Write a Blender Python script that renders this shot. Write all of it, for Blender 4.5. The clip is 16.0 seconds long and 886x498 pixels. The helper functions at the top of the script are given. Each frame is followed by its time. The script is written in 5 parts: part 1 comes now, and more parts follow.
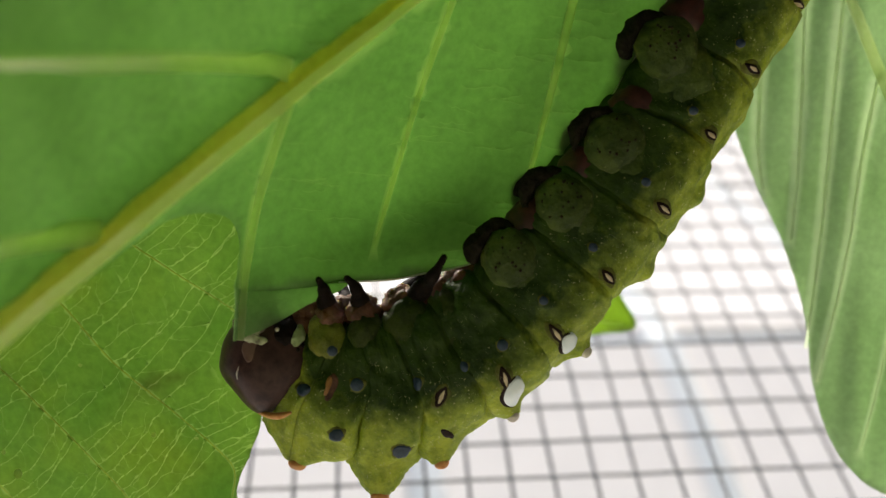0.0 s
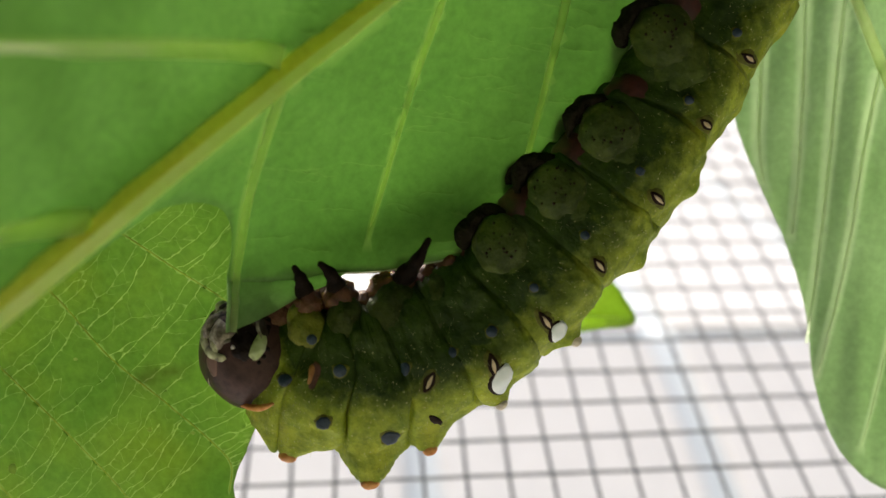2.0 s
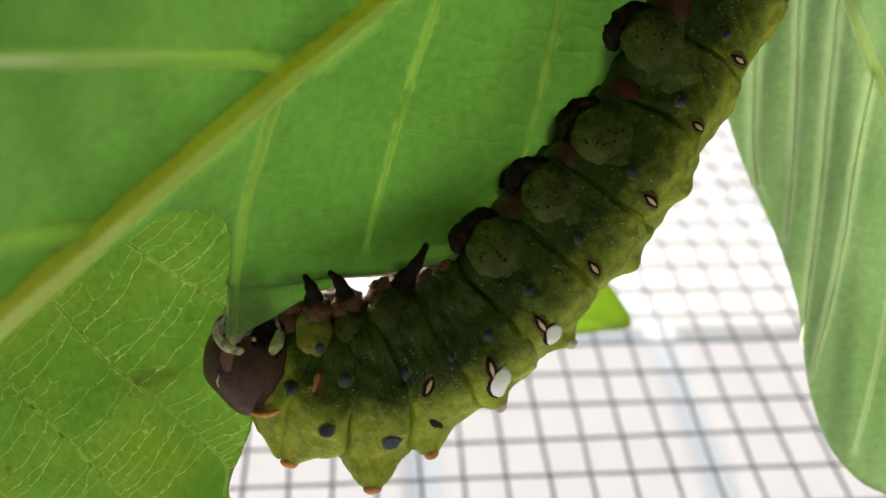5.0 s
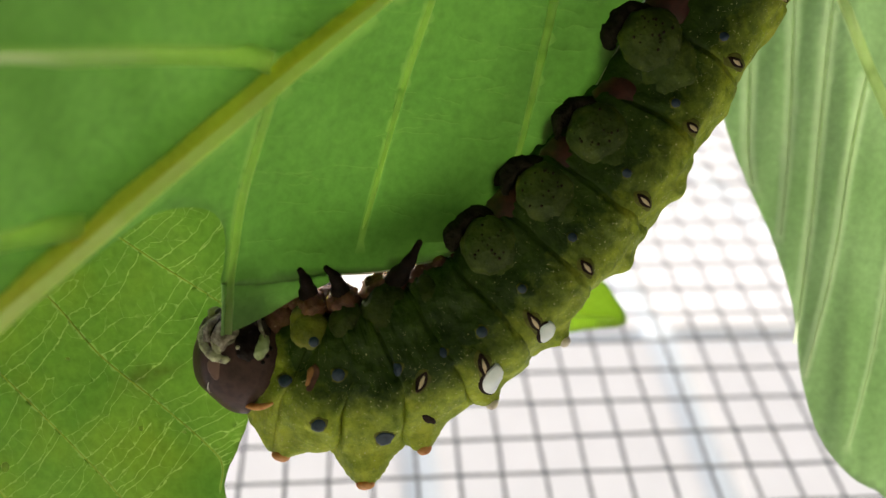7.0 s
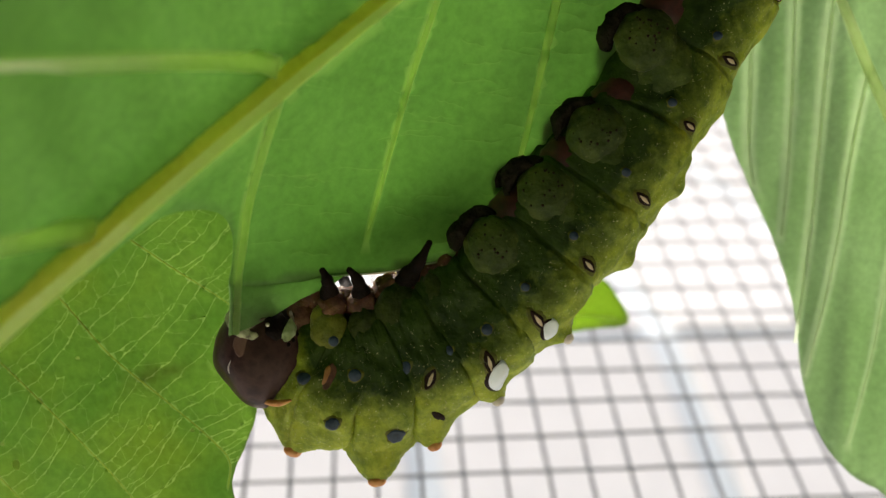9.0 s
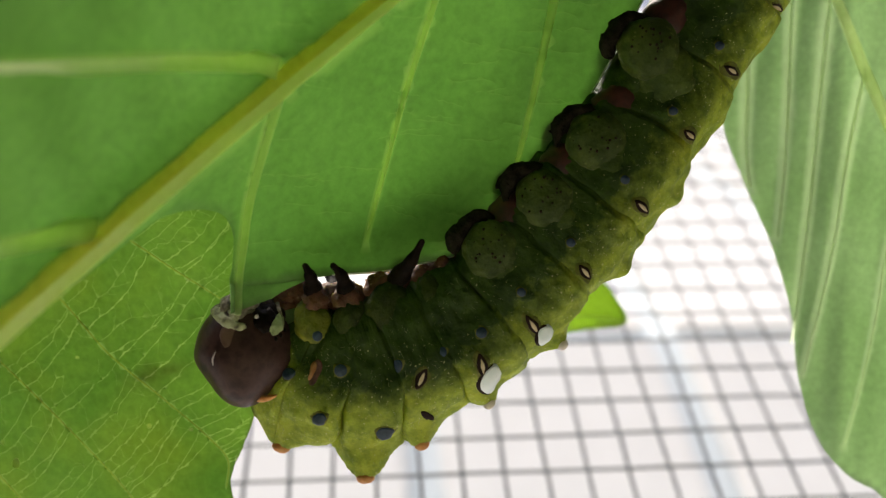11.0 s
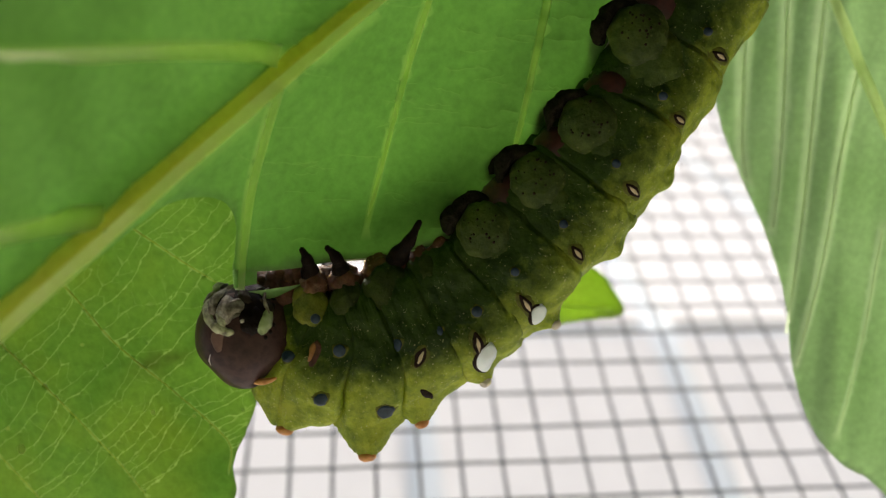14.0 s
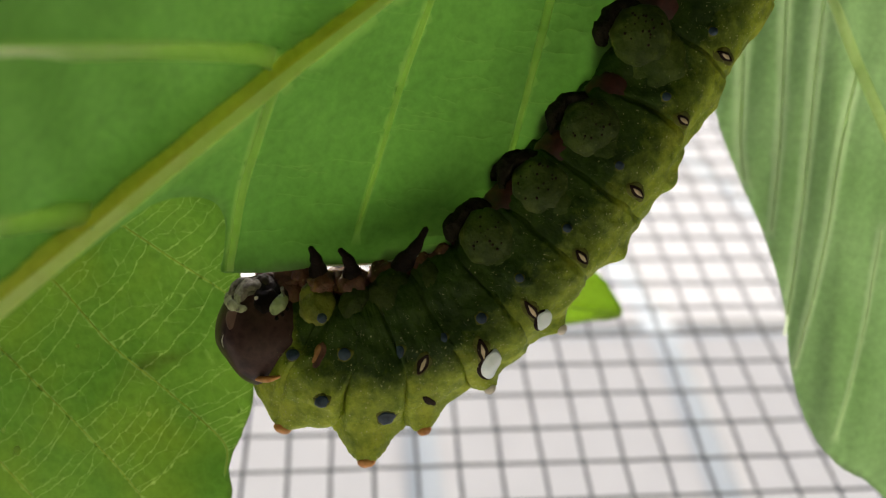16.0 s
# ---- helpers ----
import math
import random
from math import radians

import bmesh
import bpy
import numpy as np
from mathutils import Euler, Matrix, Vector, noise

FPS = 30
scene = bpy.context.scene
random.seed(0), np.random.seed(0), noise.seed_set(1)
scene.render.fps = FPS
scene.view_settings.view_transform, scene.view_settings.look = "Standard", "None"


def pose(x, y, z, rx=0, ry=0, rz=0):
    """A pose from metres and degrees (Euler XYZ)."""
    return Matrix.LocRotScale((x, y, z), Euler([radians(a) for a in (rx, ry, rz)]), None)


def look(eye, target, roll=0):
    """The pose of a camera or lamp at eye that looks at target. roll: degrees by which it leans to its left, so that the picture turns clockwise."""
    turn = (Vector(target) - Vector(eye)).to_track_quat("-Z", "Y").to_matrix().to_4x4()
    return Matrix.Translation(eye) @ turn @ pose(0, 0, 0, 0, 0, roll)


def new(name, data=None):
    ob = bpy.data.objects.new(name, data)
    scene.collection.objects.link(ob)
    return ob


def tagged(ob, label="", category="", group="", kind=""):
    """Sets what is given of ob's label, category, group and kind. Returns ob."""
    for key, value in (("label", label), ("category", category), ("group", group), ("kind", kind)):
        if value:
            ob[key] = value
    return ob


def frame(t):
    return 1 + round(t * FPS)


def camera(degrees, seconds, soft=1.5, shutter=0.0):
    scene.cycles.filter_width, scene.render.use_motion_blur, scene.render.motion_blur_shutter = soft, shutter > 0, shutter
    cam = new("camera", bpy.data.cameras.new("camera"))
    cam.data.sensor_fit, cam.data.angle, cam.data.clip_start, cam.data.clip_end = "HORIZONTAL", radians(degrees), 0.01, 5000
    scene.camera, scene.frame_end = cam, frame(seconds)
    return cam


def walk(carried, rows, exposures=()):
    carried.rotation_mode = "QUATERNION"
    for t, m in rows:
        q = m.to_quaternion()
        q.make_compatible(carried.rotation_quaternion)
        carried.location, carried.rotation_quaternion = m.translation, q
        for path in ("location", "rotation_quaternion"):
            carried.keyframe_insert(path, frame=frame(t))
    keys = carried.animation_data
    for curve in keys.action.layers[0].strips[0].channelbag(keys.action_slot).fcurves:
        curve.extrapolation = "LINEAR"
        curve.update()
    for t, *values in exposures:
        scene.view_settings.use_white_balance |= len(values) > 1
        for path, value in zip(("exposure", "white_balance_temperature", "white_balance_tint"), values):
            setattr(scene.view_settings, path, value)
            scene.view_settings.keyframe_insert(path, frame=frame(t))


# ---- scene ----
# the lens, and the hand-held way of the camera before the leaf
cam = camera(55.0, 16.0, soft=1.2)
cam.data.dof.use_dof = True
cam.data.dof.focus_distance = 0.139
cam.data.dof.aperture_fstop = 11.0
walk(cam, [
    (0, pose(0.00000, 0.00000, 0.25000, 138.358, 6.117, -5.653)),
    (0.5, pose(-0.00000, 0.00083, 0.25018, 138.332, 6.186, -5.646)),
    (1, pose(0.00039, 0.00266, 0.25114, 138.148, 6.120, -5.774)),
    (1.5, pose(0.00033, 0.00207, 0.25073, 138.184, 6.147, -5.742)),
    (2, pose(-0.00005, 0.00152, 0.25034, 138.244, 6.204, -5.807)),
    (2.5, pose(0.00010, 0.00110, 0.25025, 138.325, 6.097, -5.773)),
    (3, pose(0.00018, 0.00047, 0.24972, 138.385, 6.098, -5.685)),
    (3.5, pose(0.00023, 0.00042, 0.24960, 138.466, 6.108, -5.644)),
    (4, pose(0.00115, 0.00090, 0.25042, 138.265, 6.063, -5.682)),
    (6.5, pose(0.00106, 0.00020, 0.24938, 138.353, 6.282, -5.804)),
    (7, pose(0.00148, 0.00041, 0.24949, 138.183, 6.176, -5.890)),
    (7.5, pose(0.00100, -0.00000, 0.24916, 138.111, 6.121, -5.894)),
    (8, pose(0.00110, -0.00015, 0.24866, 138.172, 6.082, -5.784)),
    (8.5, pose(0.00100, -0.00060, 0.24825, 138.200, 6.096, -5.734)),
    (9, pose(0.00095, -0.00111, 0.24825, 138.134, 6.059, -5.722)),
    (11.5, pose(0.00159, -0.00211, 0.24697, 138.191, 5.924, -5.719)),
    (12, pose(0.00148, -0.00335, 0.24580, 138.322, 5.971, -5.683)),
    (12.5, pose(0.00102, -0.00262, 0.24530, 138.351, 6.034, -5.594)),
    (13, pose(0.00180, -0.00240, 0.24589, 137.951, 5.691, -5.574)),
    (13.5, pose(0.00123, -0.00176, 0.24572, 137.858, 5.818, -5.774)),
    (14, pose(0.00100, -0.00245, 0.24538, 137.804, 5.910, -5.883)),
    (14.5, pose(0.00136, -0.00304, 0.24485, 137.933, 5.837, -5.757)),
    (15, pose(0.00147, -0.00364, 0.24450, 138.017, 5.783, -5.647)),
    (15.5, pose(0.00120, -0.00261, 0.24504, 137.994, 5.842, -5.711)),
    (16, pose(0.00180, -0.00224, 0.24567, 137.887, 5.816, -5.889)),
], [(t, 0.54 + d, 6700, 10) for t, d in ((0, -0.17), (1.5, -0.13), (4, -0.05), (7, -0.03), (9, -0.07), (12.5, -0.08), (14.5, -0.18), (15, -0.18), (15.5, -0.2), (16, -0.36))])

# ---- light ----
world = bpy.data.worlds.new("daylight")
scene.world = world
world.use_nodes = True
wn = world.node_tree.nodes
sky = wn.new("ShaderNodeTexSky")
sky.sky_type = "NISHITA"
sky.sun_disc = False
sky.sun_elevation = radians(72)
sky.sun_rotation = radians(251)
sky.dust_density = 6.0
sky.ozone_density = 0.4
wn["Background"].inputs["Strength"].default_value = 0.15
world.node_tree.links.new(sky.outputs["Color"], wn["Background"].inputs["Color"])
sun = new("sun", bpy.data.lights.new("sun", "SUN"))
sun.data.energy = 4.0
sun.data.angle = radians(15)
sun.data.color = (1.0, 0.95, 0.88)
sun.matrix_world = look((-0.50, -0.17, 1.6), (0, 0, 0))

MM = 0.001
# the frame in which leaves and larva hang: x along, y away from the viewer, z up the leaf
BASE = pose(0, 0, 0.25, 48.358, 6.117, -5.653)


# ---- materials ----
def material(name):
    m = bpy.data.materials.new(name)
    m.use_nodes = True
    nodes, links = m.node_tree.nodes, m.node_tree.links
    return m, nodes, links, nodes["Principled BSDF"]


def noise_node(nodes, links, scale, detail=4.0, space="Object", rough=0.55):
    tc = nodes.new("ShaderNodeTexCoord")
    n = nodes.new("ShaderNodeTexNoise")
    n.inputs["Scale"].default_value = scale
    n.inputs["Detail"].default_value = detail
    n.inputs["Roughness"].default_value = rough
    links.new(tc.outputs[space], n.inputs["Vector"])
    return n


def ramp_node(nodes, links, source, stops):
    r = nodes.new("ShaderNodeValToRGB")
    el = r.color_ramp.elements
    while len(el) < len(stops):
        el.new(0.5)
    for e, (p, c) in zip(el, stops):
        e.position, e.color = p, (*c, 1)
    links.new(source, r.inputs["Fac"])
    return r


def bump_node(nodes, links, height, strength, distance, target):
    b = nodes.new("ShaderNodeBump")
    b.inputs["Strength"].default_value = strength
    b.inputs["Distance"].default_value = distance
    links.new(height, b.inputs["Height"])
    links.new(b.outputs["Normal"], target)
    return b


def mixed(nodes, links, fac, a, b, kind="MIX"):
    m = nodes.new("ShaderNodeMix")
    m.data_type, m.blend_type = "RGBA", kind
    for sock, val in ((m.inputs[0], fac), (m.inputs[6], a), (m.inputs[7], b)):
        if isinstance(val, (int, float)):
            sock.default_value = val
        elif isinstance(val, tuple):
            sock.default_value = (*val, 1)
        else:
            links.new(val, sock)
    return m.outputs[2]


def plain(name, colors, scale=900.0, rough=0.5, metal=0.0, bump=0.2, depth=0.0001, sss=0.0, coat=0.0, shine=0.4):
    """A surface whose colour wanders between two or three tones, with fine relief."""
    m, nodes, links, p = material(name)
    n = noise_node(nodes, links, scale)
    stops = [(0.3 + 0.4 * i / (len(colors) - 1), c) for i, c in enumerate(colors)]
    links.new(ramp_node(nodes, links, n.outputs["Fac"], stops).outputs["Color"], p.inputs["Base Color"])
    p.inputs["Roughness"].default_value = rough
    p.inputs["Metallic"].default_value = metal
    p.inputs["Coat Weight"].default_value = coat
    p.inputs["Specular IOR Level"].default_value = shine
    if sss:
        p.inputs["Subsurface Weight"].default_value = sss
        p.inputs["Subsurface Radius"].default_value = (0.9, 1.0, 0.3)
        p.inputs["Subsurface Scale"].default_value = 0.002
    fine = noise_node(nodes, links, scale * 3)
    bump_node(nodes, links, fine.outputs["Fac"], bump, depth, p.inputs["Normal"])
    return m


def leaf_material(name, dark, light, glow, rough=0.45, through_share=0.6, cell=260.0, net_share=0.05, vein_tone=(0.5, 0.6, 0.28), yellow=0.0):
    """Leaf tissue: mottled, finely netted, lets light through."""
    m, nodes, links, p = material(name)
    n = noise_node(nodes, links, 55, 5)
    fine = noise_node(nodes, links, 700, 3)
    vor = nodes.new("ShaderNodeTexVoronoi")
    vor.feature = "DISTANCE_TO_EDGE"
    vor.inputs["Scale"].default_value = cell
    tc = nodes.new("ShaderNodeTexCoord")
    links.new(tc.outputs["Object"], vor.inputs["Vector"])
    col = ramp_node(nodes, links, n.outputs["Fac"], [(0.25, dark), (0.75, light)]).outputs["Color"]
    if yellow:
        wide = noise_node(nodes, links, 38, 3)
        share = ramp_node(nodes, links, wide.outputs["Fac"], [(0.48, (0, 0, 0)), (0.72, (yellow, yellow, yellow))]).outputs["Color"]
        col = mixed(nodes, links, share, col, (1.45 * light[0], 1.05 * light[1], 0.6 * light[2]))
    net = ramp_node(nodes, links, vor.outputs["Distance"], [(0.0, (1, 1, 1)), (0.10, (0, 0, 0))]).outputs["Color"]
    netf = nodes.new("ShaderNodeMath")
    netf.operation = "MULTIPLY"
    links.new(net, netf.inputs[0])
    netf.inputs[1].default_value = net_share
    grain = mixed(nodes, links, 0.25, col, fine.outputs["Fac"], "OVERLAY")
    col = mixed(nodes, links, netf.outputs[0], grain, tuple(min(1, 1.7 * c + 0.02) for c in light))
    pale = nodes.new("ShaderNodeAttribute")
    pale.attribute_name = "pale"
    col = mixed(nodes, links, pale.outputs["Fac"], col, vein_tone)
    dry = nodes.new("ShaderNodeAttribute")
    dry.attribute_name = "stain"
    col = mixed(nodes, links, dry.outputs["Fac"], col, (0.10, 0.085, 0.035))
    links.new(col, p.inputs["Base Color"])
    p.inputs["Roughness"].default_value = rough
    p.inputs["Specular IOR Level"].default_value = 0.3
    bump_node(nodes, links, fine.outputs["Fac"], 0.25, 0.00008, p.inputs["Normal"])
    t = nodes.new("ShaderNodeBsdfTranslucent")
    tcol = mixed(nodes, links, 1.0, col, glow, "MULTIPLY")
    links.new(tcol, t.inputs["Color"])
    mix = nodes.new("ShaderNodeMixShader")
    mix.inputs[0].default_value = through_share
    links.new(p.outputs["BSDF"], mix.inputs[1])
    links.new(t.outputs["BSDF"], mix.inputs[2])
    links.new(mix.outputs[0], nodes["Material Output"].inputs["Surface"])
    return m


LEAF = leaf_material("leaf_underside", (0.168, 0.283, 0.103), (0.203, 0.324, 0.124), (1.3, 1.35, 1.2), 0.5, 0.66, net_share=0.02, vein_tone=(0.34, 0.45, 0.20))
LEAF_REAR = leaf_material("leaf_thin", (0.148, 0.258, 0.075), (0.246, 0.352, 0.113), (1.32, 1.35, 1.15), 0.5, 0.66, cell=420.0, net_share=0.05, vein_tone=(0.56, 0.63, 0.38), yellow=0.3)
LEAF_PALE = leaf_material("leaf_pale", (0.285, 0.40, 0.22), (0.37, 0.48, 0.305), (1.35, 1.35, 1.3), 0.5, 0.66, net_share=0.02, vein_tone=(0.60, 0.67, 0.52))
LEAF_FAR = leaf_material("leaf_young", (0.31, 0.45, 0.10), (0.37, 0.50, 0.13), (1.4, 1.4, 1.0))
RIB = leaf_material("rib", (0.58, 0.53, 0.11), (0.68, 0.62, 0.16), (1.25, 1.22, 1.0), 0.5, 0.8, net_share=0.0)
RIB_LIT = leaf_material("rib_lit", (0.74, 0.71, 0.36), (0.80, 0.77, 0.42), (1.15, 1.15, 1.0), 0.5, 0.8, net_share=0.0)
VEIN = leaf_material("vein", (0.62, 0.70, 0.40), (0.69, 0.76, 0.46), (1.1, 1.1, 1.1), 0.5, 0.9, net_share=0.0)
EDGE_LIT = leaf_material("edge_lit", (0.78, 0.82, 0.66), (0.82, 0.86, 0.72), (1.1, 1.1, 1.1), 0.5, 0.9, net_share=0.0)
VEIN_SOFT = leaf_material("vein_soft", (0.52, 0.61, 0.43), (0.60, 0.68, 0.50), (1.2, 1.2, 1.15), 0.5, 0.75, net_share=0.0)
BLEMISH = leaf_material("blemish", (0.42, 0.47, 0.22), (0.66, 0.68, 0.42), (1.2, 1.2, 1.0), 0.6, 0.85, net_share=0.0)
VEIN_BROWN = leaf_material("vein_brown", (0.36, 0.40, 0.11), (0.46, 0.50, 0.17), (1.2, 1.2, 0.9), 0.5, 0.6, net_share=0.0)


def skin_material(name, dark, mid, light, speck):
    m, nodes, links, p = material(name)
    big = noise_node(nodes, links, 130, 4)
    col = ramp_node(nodes, links, big.outputs["Fac"], [(0.28, dark), (0.5, mid), (0.74, light)]).outputs["Color"]
    blot = noise_node(nodes, links, 420, 5, rough=0.7)
    spotty = ramp_node(nodes, links, blot.outputs["Fac"], [(0.33, (0.50, 0.58, 0.52)), (0.59, (1, 1, 1))]).outputs["Color"]
    col = mixed(nodes, links, 1.0, col, spotty, "MULTIPLY")
    vor = nodes.new("ShaderNodeTexVoronoi")
    vor.inputs["Scale"].default_value = 750
    tc = nodes.new("ShaderNodeTexCoord")
    links.new(tc.outputs["Object"], vor.inputs["Vector"])
    dots = ramp_node(nodes, links, vor.outputs["Distance"], [(0.0, (1, 1, 1)), (0.20, (0, 0, 0))]).outputs["Color"]
    some = noise_node(nodes, links, 300, 2)
    gate = ramp_node(nodes, links, some.outputs["Fac"], [(0.40, (0, 0, 0)), (0.60, (1, 1, 1))]).outputs["Color"]
    f = nodes.new("ShaderNodeMath")
    f.operation = "MULTIPLY"
    links.new(dots, f.inputs[0])
    links.new(gate, f.inputs[1])
    f2 = nodes.new("ShaderNodeMath")
    f2.operation = "MULTIPLY"
    links.new(f.outputs[0], f2.inputs[0])
    f2.inputs[1].default_value = 0.75
    col = mixed(nodes, links, f2.outputs[0], col, speck)
    # flank and belly darkened in the skin colour: part pigment, part painted shade
    flank_shade = nodes.new("ShaderNodeAttribute")
    flank_shade.attribute_name = "underside"
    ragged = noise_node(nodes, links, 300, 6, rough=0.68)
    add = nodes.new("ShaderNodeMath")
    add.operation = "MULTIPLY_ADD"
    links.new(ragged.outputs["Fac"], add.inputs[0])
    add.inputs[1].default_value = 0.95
    links.new(flank_shade.outputs["Fac"], add.inputs[2])
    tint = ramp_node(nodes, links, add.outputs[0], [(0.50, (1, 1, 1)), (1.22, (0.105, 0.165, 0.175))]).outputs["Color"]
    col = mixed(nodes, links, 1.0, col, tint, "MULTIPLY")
    links.new(col, p.inputs["Base Color"])
    p.inputs["Roughness"].default_value = 0.55
    p.inputs["Specular IOR Level"].default_value = 0.18
    p.inputs["Subsurface Weight"].default_value = 0.5
    p.inputs["Subsurface Radius"].default_value = (0.8, 1.0, 0.15)
    p.inputs["Subsurface Scale"].default_value = 0.0028
    fine = noise_node(nodes, links, 620, 6)
    bump_node(nodes, links, fine.outputs["Fac"], 1.0, 0.00045, p.inputs["Normal"])
    return m


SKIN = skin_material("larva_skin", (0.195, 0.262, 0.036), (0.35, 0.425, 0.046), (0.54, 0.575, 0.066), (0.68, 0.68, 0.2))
# proleg and root skins, darkened to match the painted shade of the flank
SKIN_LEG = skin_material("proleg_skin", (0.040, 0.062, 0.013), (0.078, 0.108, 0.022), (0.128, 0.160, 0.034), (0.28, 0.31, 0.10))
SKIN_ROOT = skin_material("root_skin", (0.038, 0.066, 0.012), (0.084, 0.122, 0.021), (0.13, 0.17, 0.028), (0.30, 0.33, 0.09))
SKIN_COLLAR = skin_material("collar_skin", (0.085, 0.10, 0.017), (0.165, 0.18, 0.026), (0.26, 0.27, 0.04), (0.5, 0.5, 0.10))
BELLY = skin_material("belly_skin", (0.045, 0.023, 0.016), (0.17, 0.072, 0.050), (0.24, 0.14, 0.075), (0.6, 0.38, 0.28))
RED = plain("red_belly", [(0.026, 0.008, 0.006), (0.072, 0.020, 0.015), (0.038, 0.014, 0.009)], 300, 0.45, sss=0.3)
# skin copy with the belly's shade already in its colour
SKIN_SHADED = skin_material("shaded_skin", (0.022, 0.034, 0.008), (0.045, 0.062, 0.012), (0.075, 0.092, 0.018), (0.2, 0.2, 0.06))
HALO = skin_material("tan_halo", (0.10, 0.11, 0.02), (0.16, 0.165, 0.025), (0.22, 0.21, 0.03), (0.4, 0.36, 0.1))
BLUE = plain("blue_wart", [(0.014, 0.028, 0.052), (0.030, 0.056, 0.092)], 1800, 0.4)
DARK = plain("dark_rim", [(0.010, 0.005, 0.003), (0.026, 0.012, 0.008)], 1500, 0.6, shine=0.1)
CREAM = plain("cream", [(0.55, 0.42, 0.24), (0.68, 0.55, 0.36)], 1800, 0.5)
SILVER = plain("silver_spot", [(0.74, 0.84, 0.86), (0.86, 0.91, 0.92)], 500, 0.3, bump=0.05, coat=0.5)
ORANGE = plain("orange_tip", [(0.50, 0.18, 0.04), (0.72, 0.36, 0.12)], 900, 0.4, sss=0.2)
TAN = plain("tan_mark", [(0.30, 0.12, 0.03), (0.46, 0.22, 0.07)], 900, 0.5, sss=0.2)
PALE_TIP = plain("pale_tip", [(0.62, 0.55, 0.48), (0.75, 0.68, 0.58)], 900, 0.4, sss=0.2)
HEAD = plain("head_shell", [(0.024, 0.012, 0.011), (0.070, 0.036, 0.031), (0.036, 0.019, 0.017)], 320, 0.36, bump=0.35, shine=0.16)
FACE = plain("face_plate", [(0.13, 0.068, 0.052), (0.26, 0.15, 0.11)], 300, 0.45, shine=0.25)
CHEEK = plain("pale_cheek", [(0.20, 0.25, 0.10), (0.38, 0.46, 0.22), (0.50, 0.58, 0.34)], 550, 0.4, sss=0.2)
LIP = plain("cream_lip", [(0.10, 0.085, 0.05), (0.40, 0.40, 0.23), (0.58, 0.60, 0.37)], 800, 0.35, bump=0.5, depth=0.0004)
GREY = plain("grey_mouthpart", [(0.04, 0.03, 0.022), (0.22, 0.18, 0.13), (0.46, 0.42, 0.34)], 900, 0.3, bump=0.5, depth=0.0004, shine=0.5)
SPECK = plain("pale_speck", [(0.42, 0.45, 0.14), (0.66, 0.64, 0.30)], 900, 0.5)
FOLD = plain("lip_fold", [(0.016, 0.010, 0.008), (0.06, 0.045, 0.03)], 700, 0.55, shine=0.12)
OLIVE = plain("olive_fold", [(0.02, 0.015, 0.011), (0.06, 0.052, 0.03), (0.14, 0.13, 0.08)], 500, 0.35, shine=0.3)
JAW = plain("jaw", [(0.006, 0.004, 0.004), (0.016, 0.009, 0.008)], 500, 0.42, bump=0.5, depth=0.0003, shine=0.10)
LEG = plain("leg_shell", [(0.005, 0.004, 0.003), (0.016, 0.009, 0.006)], 700, 0.6, bump=0.6, depth=0.0003, shine=0.06)
FOOT = plain("foot", [(0.010, 0.009, 0.006), (0.030, 0.024, 0.015)], 600, 0.85, bump=0.8, depth=0.0005, shine=0.05)
HAIR = plain("hair", [(0.30, 0.33, 0.12), (0.46, 0.48, 0.22)], 900, 0.5)
WIRE = plain("galvanised_wire", [(0.125, 0.135, 0.145), (0.21, 0.22, 0.23)], 400, 0.5, metal=0.5)
WALL = plain("white_panel", [(0.69, 0.69, 0.685), (0.74, 0.74, 0.735)], 8, 0.6, bump=0.05)
JOINT = plain("blue_grey_joint", [(0.68, 0.75, 0.79), (0.73, 0.79, 0.83)], 14, 0.6, bump=0.05)
FLOOR_BOUNCE = plain("floor_bounce", [(0.24, 0.25, 0.18), (0.32, 0.33, 0.24)], 22, 0.8)
GROUND = plain("ground_bounce", [(0.40, 0.39, 0.37), (0.48, 0.47, 0.45), (0.44, 0.43, 0.42)], 3, 0.85)
DIM_BOARD = plain("dim_board", [(0.018, 0.021, 0.012), (0.03, 0.034, 0.02)], 18, 0.8)


# ---- mesh helpers ----
def part(name, bm, mat, parent=None, label="", smooth=True):
    me = bpy.data.meshes.new(name)
    bm.normal_update()
    bm.to_mesh(me)
    bm.free()
    me.materials.append(mat)
    if smooth:
        me.shade_smooth()
    ob = new(name, me)
    ob.parent = parent
    if label:
        ob["label"] = label
    return ob


def grid_faces(bm, rows, closed=False):
    """Quads between rows of points; closed: each row is a ring."""
    vs = [[bm.verts.new(p) for p in r] for r in rows]
    for a, b in zip(vs, vs[1:]):
        m = len(a)
        for j in range(m if closed else m - 1):
            bm.faces.new((a[j], a[(j + 1) % m], b[(j + 1) % m], b[j]))
    return vs


def smooth_line(points, steps=8):
    """A Catmull-Rom line through the points."""
    ps = [Vector(p) for p in points]
    ps = [2 * ps[0] - ps[1], *ps, 2 * ps[-1] - ps[-2]]
    out = []
    for a, b, c, d in zip(ps, ps[1:], ps[2:], ps[3:]):
        for i in range(steps):
            t = i / steps
            out.append(0.5 * (2 * b + (c - a) * t + (2 * a - 5 * b + 4 * c - d) * t * t + (3 * b - a - 3 * c + d) * t ** 3))
    return [*out, ps[-2]]


